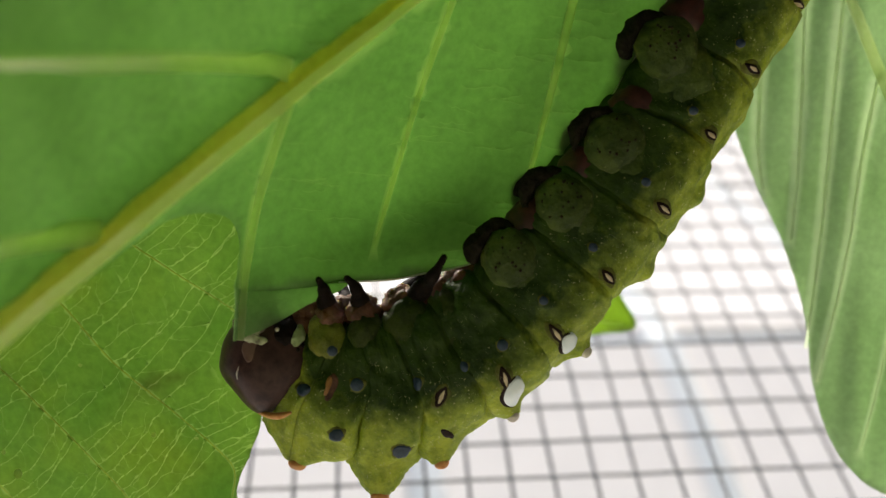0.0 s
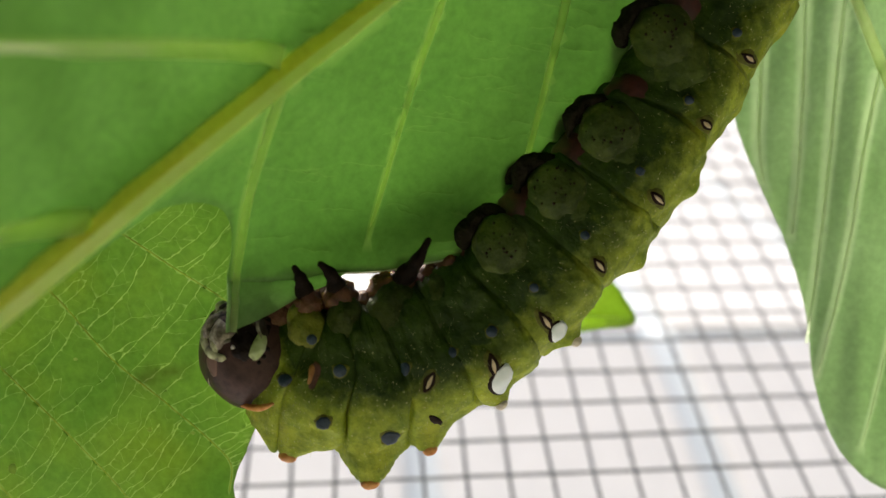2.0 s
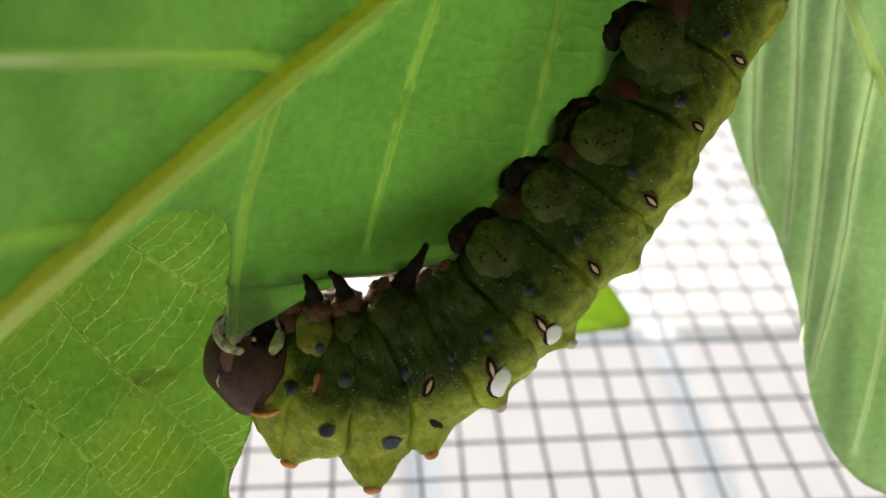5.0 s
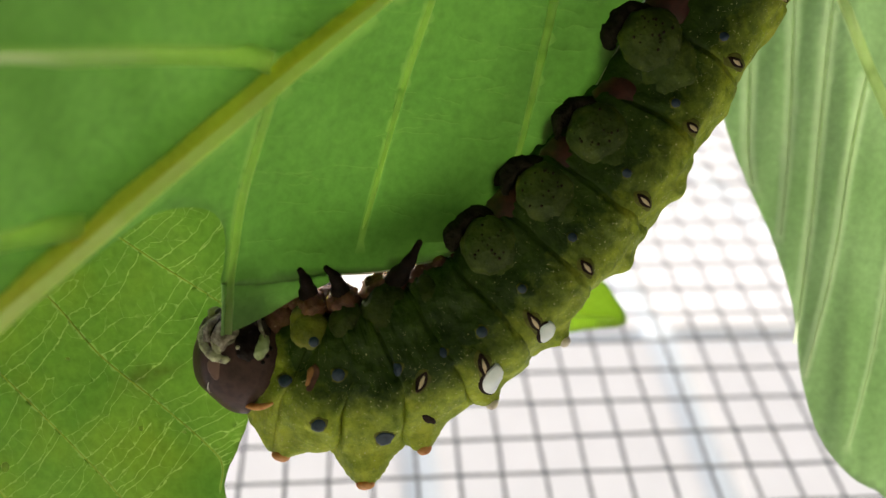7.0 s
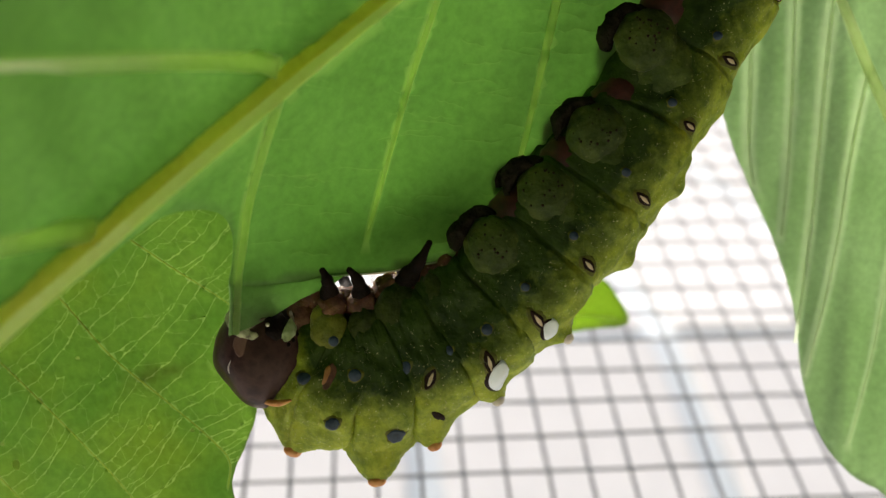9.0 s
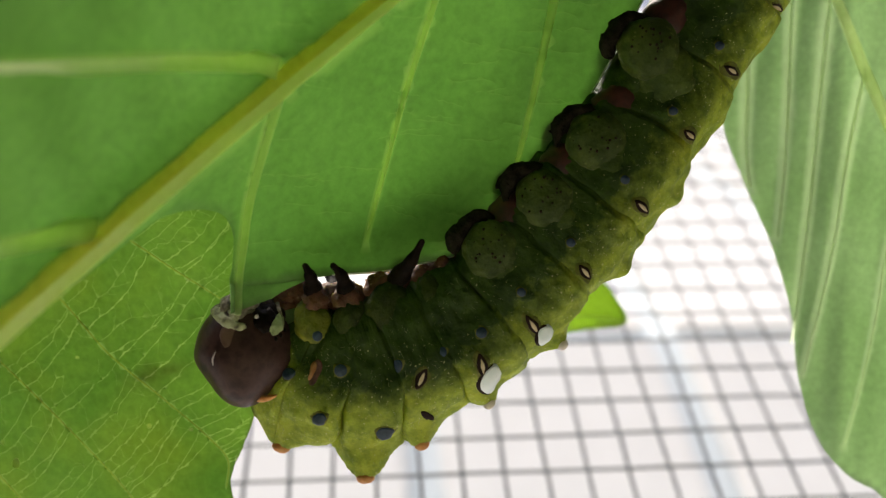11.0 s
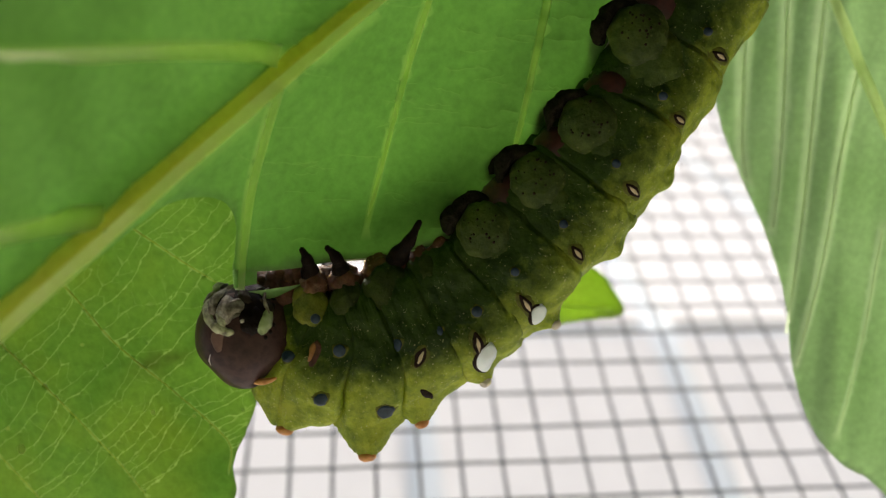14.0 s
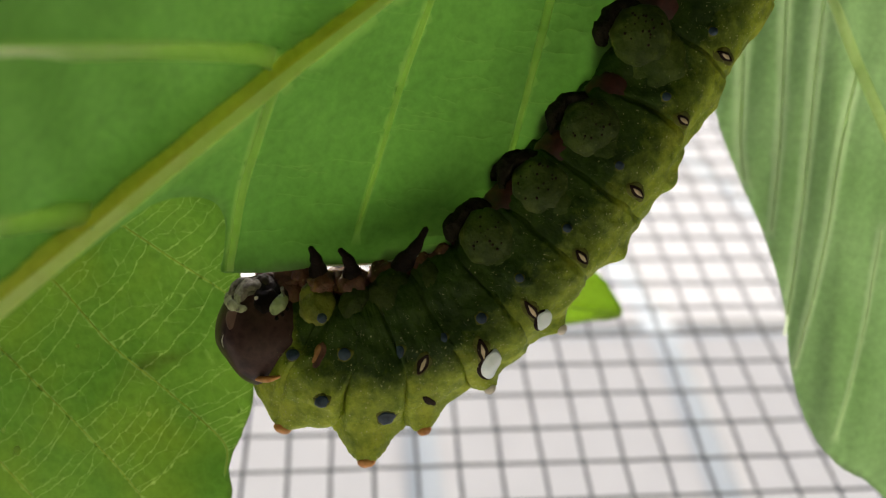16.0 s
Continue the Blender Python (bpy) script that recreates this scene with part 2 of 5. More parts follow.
def tube(bm, line, radii, sides=8, flat=1.0):
    """A tube along a line, rounded off at both ends; flat squeezes it along y."""
    rows = []
    count = len(line)
    for i, p in enumerate(line):
        d = (line[min(i + 1, count - 1)] - line[max(i - 1, 0)]).normalized()
        u = d.cross(Vector((0, 1, 0)))
        u = u.normalized() if u.length > 1e-6 else Vector((1, 0, 0))
        w = d.cross(u)
        r = radii(i / (count - 1)) if callable(radii) else radii
        rows.append([p + r * (math.cos(a) * u + flat * math.sin(a) * w) for a in (2 * math.pi * k / sides for k in range(sides))])
    vs = grid_faces(bm, rows, True)
    for ring, end, way in ((vs[0], line[0], line[0] - line[1]), (vs[-1], line[-1], line[-1] - line[-2])):
        r = radii(0 if ring is vs[0] else 1) if callable(radii) else radii
        tip = bm.verts.new(end + way.normalized() * 0.6 * r)
        for j in range(sides):
            bm.faces.new((ring[j], ring[(j + 1) % sides], tip))
    return vs


def ball(bm, centre, radii, turn=None, rings=14, sides=20, shape=None):
    """An egg with radii along x, y, z; shape(u) with u a unit vector scales it."""
    c = Vector(centre)
    rows = []
    for i in range(1, rows_n := rings):
        a = math.pi * i / rows_n
        row = []
        for j in range(sides):
            b = 2 * math.pi * j / sides
            u = Vector((math.sin(a) * math.cos(b), math.sin(a) * math.sin(b), math.cos(a)))
            k = shape(u) if shape else 1.0
            v = Vector((u.x * radii[0], u.y * radii[1], u.z * radii[2])) * k
            row.append(c + (turn @ v if turn else v))
        rows.append(row)
    vs = grid_faces(bm, rows, True)
    for ring, s in ((vs[0], 1), (vs[-1], -1)):
        v = Vector((0, 0, s * radii[2])) * (shape(Vector((0, 0, s))) if shape else 1.0)
        tip = bm.verts.new(c + (turn @ v if turn else v))
        for j in range(sides):
            bm.faces.new((ring[j], ring[(j + 1) % sides], tip))
    bmesh.ops.recalc_face_normals(bm, faces=bm.faces)


def thing(name, m, label, category, group=""):
    ob = new(name)
    ob.empty_display_size = 0.01
    ob.matrix_world = m
    return tagged(ob, label, category, group)


# ---- the cage ----
def box(name, lo, hi, mat, label, category="wall"):
    bm = bmesh.new()
    bmesh.ops.create_cube(bm, size=1)
    for v in bm.verts:
        v.co = Vector([lo[i] + (v.co[i] + 0.5) * (hi[i] - lo[i]) for i in range(3)])
    bmesh.ops.bevel(bm, geom=list(bm.edges), offset=0.002, segments=2, affect="EDGES")
    return tagged(part(name, bm, mat, None, smooth=False), label, category, "", "structure")


CELL = 0.0127
MESH_AT = pose(0.0439, 0.2127, 0.3891, 0.40, 0.96, -2.07)


def wire_mesh():
    ob = thing("wire_mesh", MESH_AT, "dark galvanised square wire mesh wall of a rearing cage", "mesh")
    half_x, low, high = 0.46, -0.36, 0.56

    def wire(a, b, seed):
        rnd = random.Random(seed)
        bm = bmesh.new()
        line = [a.lerp(b, i / 72) + Vector((rnd.uniform(-1, 1), 0.0, rnd.uniform(-1, 1))) * 0.00015 + 0.0006 * noise.noise_vector(Vector((i * 0.12, seed * 5.0, 0))) for i in range(73)]
        tube(bm, line, lambda t: 0.00056 * (1 + 0.12 * noise.noise(Vector((t * 180, seed, 0)))), 6)
        return bm

    up = [part("wire", wire(Vector((0, 0.0006, low)), Vector((0, 0.0006, high)), s), WIRE, ob) for s in range(3)]
    over = [part("wire", wire(Vector((-half_x, -0.0005, 0)), Vector((half_x, -0.0005, 0)), s + 9), WIRE, ob) for s in range(3)]
    for proto, count, axis in ((up, range(-32, 37), 0), (over, range(-27, 45), 2)):
        for i in count:
            src = proto[i % 3]
            o = src if i in (0, 1, 2) else new("wire", src.data)
            o.parent = ob
            o.location[axis] = i * CELL
    return ob


wire_mesh()


def outside_wall():
    """White panels with blue-grey joints beyond the mesh; the upper ones are leaned back to catch more sun and turn
    brighter.
    """
    y, bend, lean = 1.5, 1.641, radians(17)
    rise = Vector((0, math.sin(lean), math.cos(lean)))
    bm = bmesh.new()
    foot = [Vector((x, y + 0.03, -0.1)) for x in (-6, 0, 6)]
    knee = [Vector((x, y + 0.03, bend)) for x in (-6, 0, 6)]
    grid_faces(bm, [foot, knee, [p + rise * 5.6 for p in knee]])
    wall = tagged(part("wall_outside", bm, JOINT, None, smooth=False), "white panelled wall with blue-grey joints outside the cage", "wall", "", "structure")
    bm = bmesh.new()
    bmesh.ops.create_cube(bm, size=1)
    for v in bm.verts:
        v.co = Vector((v.co.x * 0.562, v.co.y * 0.026, v.co.z * 1.06))
    bmesh.ops.bevel(bm, geom=list(bm.edges), offset=0.008, segments=2, affect="EDGES")
    first = part("panel", bm, WALL, wall, "white glossy wall panel", smooth=False)
    for i in range(-8, 9):
        for j in range(-1, 6):
            o = first if (i, j) == (0, 0) else new("panel", first.data)
            o.parent = wall
            if j < 1:
                o.location = (0.539 + 0.638 * i, y + 0.013, 1.083 + 1.117 * j)
            else:
                o.location = Vector((0.539 + 0.638 * i, y + 0.013, bend)) + rise * (0.5585 + 1.117 * (j - 1))
                o.rotation_euler = (-lean, 0, 0)


outside_wall()


def outside_ground():
    # ground out of view, added pale to throw sunlight up from below
    bm = bmesh.new()
    bmesh.ops.create_grid(bm, x_segments=20, y_segments=20, size=150)
    bmesh.ops.translate(bm, verts=bm.verts, vec=(0, 0, -0.12))
    return tagged(part("ground", bm, GROUND, None, smooth=False), "unseen pale ground added to bounce sunlight up under the caterpillar", "ground", "", "structure")


outside_ground()
# floor out of view, added and toned to bounce light up at the caterpillar
box("floor", (-0.5, -0.42, -0.02), (0.6, 0.22, 0.0), FLOOR_BOUNCE, "unseen greenish grey floor added to bounce light onto the caterpillar", "floor")
# dark boards out of view, added to keep light off the viewer's side
box("wall_back", (-0.5, -0.44, 0.0), (0.6, -0.42, 0.6), DIM_BOARD, "unseen dark board added behind the viewer to dim that side")
# this one blocks the sky from behind, so the belly side falls darker
box("ceiling", (-0.5, -0.42, 0.6), (0.6, -0.115, 0.615), DIM_BOARD, "unseen dark board added overhead to block the sky behind", "ceiling")
box("wall_west", (-0.52, -0.42, 0.0), (-0.5, 0.22, 0.6), DIM_BOARD, "unseen dark side board added to dim the viewer's side")
box("wall_east", (0.6, -0.42, 0.0), (0.62, 0.22, 0.6), DIM_BOARD, "unseen dark side board added to dim the viewer's side")


# ---- leaves ----
def inside(p, poly):
    hit = False
    for a, b in zip(poly, poly[1:] + poly[:1]):
        if (a.y > p.y) != (b.y > p.y) and p.x < (b.x - a.x) * (p.y - a.y) / (b.y - a.y) + a.x:
            hit = not hit
    return hit


def blade(outline, step, form, mat, parent, seed=0, ragged=0.0, thick=0.00028, veins=(), stain=None):
    """A leaf blade filled between its outline, lifted by form(x, z); mm. veins: (line, half width, ridge, paleness), raised in the blade itself."""
    from mathutils.geometry import delaunay_2d_cdt
    rnd = random.Random(seed)
    edge = smooth_line(outline + outline[:1], 9)[:-1]
    edge = [p + ragged * Vector((rnd.uniform(-1, 1), rnd.uniform(-1, 1))) for p in edge]
    xs, zs = [p.x for p in edge], [p.y for p in edge]
    pts, marks = list(edge), [(0.0, 0.0)] * len(edge)
    ties = [(i, (i + 1) % len(edge)) for i in range(len(edge))]
    wide = []
    for line, half, ridge, pale in veins:
        before = None
        for i, p in enumerate(line):
            if not inside(p, edge):
                before = None
            d = line[min(i + 1, len(line) - 1)] - line[max(i - 1, 0)]
            n = Vector((-d.y, d.x)).normalized()
            taper = 1 - 0.4 * i / len(line)
            for off, val in ((0, 1), (-0.6, 0.8), (0.6, 0.8), (-1.15, 0), (1.15, 0)) if half > 0.3 else ((0, 1), (-1, 0), (1, 0)):
                q = p + n * off * half * taper
                if inside(q, edge):
                    if off == 0:
                        if before is not None:
                            ties.append((before, len(pts)))
                        before = len(pts)
                    pts.append(q)
                    marks.append((val * pale, val * ridge))
            if half > 0.3:
                wide.append((p, half * 1.3))
    z = min(zs) + step / 2
    k = 0
    while z < max(zs):
        x = min(xs) + (step / 2 if k % 2 else 0)
        while x < max(xs):
            p = Vector((x, z))
            if inside(p, edge) and min((p - e).length for e in edge) > 0.45 * step and all((p - w).length > r for w, r in wide):
                pts.append(p)
                marks.append((0.0, 0.0))
            x += step
        z += step * 0.87
        k += 1
    verts, _, faces, origin, *_ = delaunay_2d_cdt(pts, ties, [], 1, 1e-5)
    bm = bmesh.new()
    layer = bm.verts.layers.float.new("pale")
    dry = bm.verts.layers.float.new("stain")
    vs = []
    for p, who in zip(verts, origin):
        m = max((marks[w] for w in who if w < len(marks)), default=(0.0, 0.0))
        v = bm.verts.new(form(p.x, p.y) + Vector((0, -m[1] * MM, 0)))
        v[layer] = m[0]
        v[dry] = stain(p.x, p.y) if stain else 0.0
        vs.append(v)
    for f in faces:
        bm.faces.new([vs[i] for i in f])
    bmesh.ops.recalc_face_normals(bm, faces=bm.faces)
    ob = part("blade", bm, mat, parent)
    mod = ob.modifiers.new("thickness", "SOLIDIFY")
    mod.thickness, mod.offset = thick, 0.0
    return ob


def vein(name, points, form, r0, r1, mat, parent, lift=0.0, label="", sides=9, high=0.55):
    """A raised vein: a half-round ridge on the viewer's side of the blade."""
    line = [form(p.x, p.y) + Vector((0, -lift - 0.00012, 0)) for p in smooth_line(points, 6)]
    rows = []
    last = len(line) - 1
    for i, p in enumerate(line):
        d = line[min(i + 1, last)] - line[max(i - 1, 0)]
        u = Vector((d.z, 0, -d.x)).normalized()
        r = (r0 + (r1 - r0) * i / last) * MM
        rows.append([p + r * (math.cos(a) * u + high * math.sin(a) * Vector((0, -1, 0))) for a in (math.pi * k / (sides - 1) for k in range(sides))])
    bm = bmesh.new()
    grid_faces(bm, rows)
    for v in bm.verts:
        v.co += 0.00005 * noise.noise_vector(v.co * 300)
    return part(name, bm, mat, parent, label)


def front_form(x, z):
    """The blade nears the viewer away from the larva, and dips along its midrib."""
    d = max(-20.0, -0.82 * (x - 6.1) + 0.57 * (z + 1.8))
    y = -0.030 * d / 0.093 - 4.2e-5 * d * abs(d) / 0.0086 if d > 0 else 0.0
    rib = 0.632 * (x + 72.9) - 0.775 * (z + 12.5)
    # these bends tilt the blade from the sun to darken it by larva and midrib
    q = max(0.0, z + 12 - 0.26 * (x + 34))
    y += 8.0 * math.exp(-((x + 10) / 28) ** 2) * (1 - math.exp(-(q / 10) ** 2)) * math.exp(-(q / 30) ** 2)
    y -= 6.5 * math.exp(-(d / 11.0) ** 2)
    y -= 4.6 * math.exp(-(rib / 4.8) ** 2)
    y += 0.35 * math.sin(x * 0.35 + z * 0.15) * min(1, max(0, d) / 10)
    # scaled with depth, so the outline seen from the base eye stays put
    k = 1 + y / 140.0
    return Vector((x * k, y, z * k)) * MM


def front_leaf():
    ob = thing("leaf", BASE @ pose(0, 0.14, 0), "large green leaf, underside out, eaten along its edge", "leaf", "leaves")
    out = [(-85.9, -24.1), (-72.9, -15.9), (-62.7, -8.1), (-50.6, 1.2), (-45.0, 4.9), (-39.4, 6.0), (-35.2, 4.9), (-33.5, 1.5),
           (-33.8, -3.6), (-34.3, -6.4), (-32.9, -6.9), (-28.0, -6.8), (-22.7, -6.4), (-17.1, -5.5), (-8.7, -5.0),
           (-3.6, -4.2), (1.5, -3.3), (6.1, -1.6), (14.0, 5.2), (21.9, 15.7), (29.8, 28.4), (37.3, 41.5), (42.4, 51.2),
           (-7.8, 58.7), (-93.3, 58.7), (-95.2, 13.1)]
    rib = [(10.6, 54.9), (0.6, 47.5), (-7.3, 41.7), (-23.6, 29.5), (-35.7, 19.8), (-47.8, 9.9), (-58.9, 0.8), (-72.9, -10.7), (-84.0, -20.4)]
    flank = [(12.0, 53.6), (2.0, 46.6), (-5.8, 40.8), (-21.9, 28.0), (-34.0, 18.1), (-46.1, 8.3), (-57.3, -1.2), (-71.0, -12.5), (-82.2, -22.2)]
    side = (([(-25.7, 24.3), (-28.1, 16.8), (-30.9, 7.5), (-32.3, -0.8), (-32.9, -4.6), (-33.0, -6.6)], 1.4, 1.0),
            ([(2.6, 44.7), (-3.6, 27.1), (-7.8, 13.1), (-10.4, 3.8), (-11.3, 0.1)], 1.05, 0.35),
            ([(22.9, 47.5), (18.2, 27.1), (15.0, 15.0), (12.5, 6.4)], 0.95, 0.4),
            ([(-25.0, 29.1), (-32.0, 30.8), (-45.0, 31.3), (-58.9, 31.1), (-82.2, 30.6)], 2.1, 2.1),
            ([(-55.7, 2.5), (-63.6, 2.1), (-72.9, 0.7), (-84.0, -1.8)], 2.1, 2.1))
    # pale band in the blade: light on the midrib's lower side, put in as colour
    lines = [(smooth_line(flank, 8), 3.2, 0.0, 0.6)]
    lines += [(smooth_line(p, 8), 0.85 * a, 0.1, 1.0) for p, a, b in side]
    # faint cross veins between the side veins
    rnd = random.Random(21)
    for _ in range(70):
        x, z = rnd.uniform(-32, 28), rnd.uniform(-4, 40)
        d = Vector((rnd.uniform(3, 7), rnd.uniform(-1.2, 0.4)))
        lines.append(([Vector((x, z)) + d * i / 5 + Vector((0, rnd.uniform(-0.25, 0.25))) for i in range(6)], 0.14, 0.04, 0.25))
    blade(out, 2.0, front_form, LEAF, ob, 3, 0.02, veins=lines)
    ridge = [a.lerp(b, 0.2) for a, b in zip(map(Vector, rib), map(Vector, flank))]
    slope = [a.lerp(b, 1.0) for a, b in zip(map(Vector, rib), map(Vector, flank))]
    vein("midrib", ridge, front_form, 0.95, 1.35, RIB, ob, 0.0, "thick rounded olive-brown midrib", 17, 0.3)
    # the ridge's lit side, painted as a paler strip
    vein("midrib_lit_flank", slope, front_form, 1.2, 1.75, RIB_LIT, ob, 0.0003, "lit lower flank of the midrib, painted pale yellowish", 13, 0.4)
    # light catching the leaf edge, drawn in as a thin pale strip
    vein("lit_leaf_edge", [(-17.1, -5.5), (-8.7, -5.1), (-3.6, -4.1), (1.5, -3.2), (6.1, -1.5), (14.0, 5.3), (21.9, 15.8), (29.8, 28.5), (37.3, 41.6)], front_form, 0.14, 0.16, EDGE_LIT, ob, 0.0, "highlight along the leaf edge, painted as a pale strip")
    for pts, a, b in side:
        vein("vein", pts, front_form, 0.85 * a, 0.85 * b, VEIN, ob, 0.0, high=0.32)
    return ob


LEAF_FRONT = front_leaf()


def bite(outline, vein_line):
    """A piece of the leaf's corner that the larva bites off, with the end of the side vein on it; set about its own middle."""
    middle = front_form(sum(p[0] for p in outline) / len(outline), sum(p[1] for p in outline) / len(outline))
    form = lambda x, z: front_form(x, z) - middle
    bm = bmesh.new()
    rows = []
    rim = [Vector(p) for p in outline]
    edge = [rim[i].lerp(rim[(i + 1) % len(rim)], f / 4) for i in range(len(rim)) for f in range(4)]
    heart = sum(edge, Vector((0, 0))) / len(edge)
    for q in (1.0, 0.8, 0.5, 0.2):
        rows.append([form(*heart.lerp(p, q)) for p in edge])
    rings = grid_faces(bm, rows, True)
    bm.faces.new(rings[-1])
    bmesh.ops.recalc_face_normals(bm, faces=bm.faces)
    ob = part("bitten_piece", bm, LEAF, LEAF_FRONT, "piece of the leaf corner being eaten")
    mod = ob.modifiers.new("thickness", "SOLIDIFY")
    mod.thickness, mod.offset, mod.use_rim = 0.00028, 0.0, False
    if vein_line:
        vein("vein", vein_line, form, 0.85, 0.75, VEIN, ob, 0.0, high=0.32)
    ob.location = middle
    return ob, middle


# rim of each piece, the vein on it, and when it is bitten off and swallowed
BITES = [(*bite([(-34.5, -15.2), (-34.3, -11.6), (-27.4, -9.2), (-26.6, -11.7), (-30.0, -13.4)], [(-33.3, -11.3), (-33.4, -13.0), (-33.5, -15.0)]), 9.6),
         (*bite([(-27.4, -9.2), (-25.4, -8.0), (-20.4, -5.8), (-16.8, -5.0), (-14.4, -4.9), (-17.0, -6.9), (-22.4, -9.2), (-26.6, -11.7)], []), 10.5),
         (*bite([(-34.3, -11.6), (-34.2, -9.7), (-30.4, -9.0), (-25.4, -8.0), (-27.4, -9.2)], [(-33.15, -9.4), (-33.2, -10.6), (-33.35, -11.9)]), 11.8),
         (*bite([(-30.4, -9.0), (-30.2, -6.85), (-28.0, -6.8), (-22.7, -6.2), (-20.4, -5.8), (-25.4, -8.0)], []), 13.7),
         (*bite([(-34.2, -9.7), (-34.3, -6.4), (-32.9, -6.9), (-30.2, -6.85), (-30.4, -9.0)], [(-33.0, -6.4), (-33.1, -8.2), (-33.2, -10.0)]), 14.8)]


def rear_form(x, z):
    y = 2.0 * math.sin(x * 0.05 + 0.6) + 0.9 * math.sin(z * 0.11 + x * 0.07) - 0.07 * z
    k = 1 + y / 148.0
    return Vector((x * k, y, z * k)) * MM


def rear_leaf():
    ob = thing("leaf", BASE @ pose(0, 0.148, 0), "thin sunlit green leaf with a net of fine pale veins", "leaf", "leaves")
    out = [(-98.7, 17.8), (-47.6, 14.8), (-33.8, 8.9), (-34.2, -0.9), (-33.2, -15.6), (-31.5, -28.2), (-33.2, -34.8), (-35.8, -41.2),
           (-37.5, -50.0), (-61.3, -58.9), (-100.6, -58.9)]
    sec = ([(-62.3, 6.0), (-54.2, 0.9), (-45.6, -4.8), (-37.7, -9.7), (-34.2, -12.7)],
           [(-75.1, -1.9), (-66.4, -9.5), (-57.4, -19.6), (-47.6, -27.6), (-39.4, -34.6), (-36.3, -38.4), (-36.6, -43.0)],
           [(-86.9, -11.7), (-77.0, -20.7), (-67.2, -30.2), (-57.4, -40.2), (-51.5, -47.1)],
           [(-96.7, -24.5), (-82.9, -35.3), (-73.1, -45.1), (-67.2, -52.0)])
    for pts in sec:
        vein("vein", pts, rear_form, 0.18, 0.11, VEIN_BROWN, ob, 0.0, "brownish side vein", 6)
    # ladder of cross veins between the side veins, kinked and forked
    rnd = random.Random(11)
    net = []
    lines = [smooth_line(p, 14) for p in sec]
    lines.insert(0, [p + Vector((9, 11)) for p in lines[0]])
    edge = smooth_line(out + out[:1], 7)[:-1]

    def thread_line(pts, r, pale=0.9):
        fine = [p.lerp(q, f) for p, q in zip(pts, pts[1:]) for f in (0, 0.5)] + pts[-1:]
        fine = [p for p in fine if inside(p, edge)]
        if len(fine) > 2:
            net.append((fine, r, 0.006, pale))

    wander = lambda n, a: [Vector((rnd.uniform(-1, 1), rnd.uniform(-1, 1))) * a * (0 < f < n) for f in range(n + 1)]
    for la, lb in zip(lines, lines[1:]):
        n = len(lb)
        i = 1.0
        last = None
        while i < n - 1:
            a = lb[int(i)]
            way = Vector((0.68, 0.74 + rnd.uniform(-0.12, 0.12)))
            b = min(la, key=lambda q: abs((q - a).cross(way)) if (q - a).dot(way) > 0 else 1e9)
            if abs((b - a).cross(way)) > 1.2:
                # past the end of the next side vein they run out to the margin
                b = a + Vector((0.84, 0.54 + rnd.uniform(-0.08, 0.08))) * 16
            count = 10
            reach = count if rnd.random() < 0.72 else rnd.randint(4, 8)
            bow = Vector((rnd.uniform(-0.2, 1.4), rnd.uniform(-1.6, 0.2)))
            rung = [a.lerp(b, f / count) + bow * math.sin(math.pi * f / count) + w for f, w in zip(range(count + 1), wander(count, 0.34))]
            thread_line(rung[:reach + 1], rnd.uniform(0.08, 0.11), rnd.uniform(0.45, 0.8))
            if last:
                for f in range(1, count):
                    if rnd.random() < 0.5:
                        p, q = last[f], rung[min(count, max(0, f + rnd.randint(-2, 2)))]
                        mid = p.lerp(q, rnd.uniform(0.3, 0.7)) + Vector((rnd.uniform(-1, 1), rnd.uniform(-1, 1))) * 0.8
                        path = [p, p.lerp(mid, 0.5) + Vector((rnd.uniform(-0.3, 0.3), rnd.uniform(-0.3, 0.3))), mid, q]
                        thread_line(path if rnd.random() < 0.45 else path[:3], 0.07, rnd.uniform(0.12, 0.35))
            last = rung
            i += rnd.uniform(2.0, 3.7)
    for pts in sec:
        net.append((smooth_line(pts, 10), 0.42, 0.0, 0.55))
    for x, z, a, b in ((-73.8, -39.0, 0.7, 0.9), (-50.2, -32.3, 0.45, 0.45), (-42.8, -32.9, 0.4, 0.3), (-76.3, -35.3, 0.4, 0.4), (-63.0, -20.2, 0.35, 0.3)):
        rows = [[rear_form(x + q * a * math.cos(i * 0.41888) * (1 + 0.5 * noise.noise(Vector((2 * math.cos(i * 0.41888), x, 2 * math.sin(i * 0.41888))))), z + q * b * math.sin(i * 0.41888)) + Vector((0, -0.0002, 0)) for i in range(16)] for q in (1, 0.5, 0.02)]
        bm = bmesh.new()
        grid_faces(bm, rows)
        part("blemish", bm, BLEMISH, ob, "small brown blemish")

    def smudge(x, z):
        """A faint dry streak beside the middle side vein."""
        u, v = (x + 48.5) * 0.97 + (z + 23.2) * 0.26, (z + 23.2) * 0.97 - (x + 49.5) * 0.26
        return 0.5 * math.exp(-(u / 5.0) ** 2 - (v / (1.0 if u > 0 else 1.9)) ** 2) * (0.75 + 0.5 * noise.noise(Vector((x * 0.5, z * 0.9, 2.0))))

    blade(out, 1.3, rear_form, LEAF_REAR, ob, 5, 0.08, veins=net, stain=smudge)
    return ob


rear_leaf()


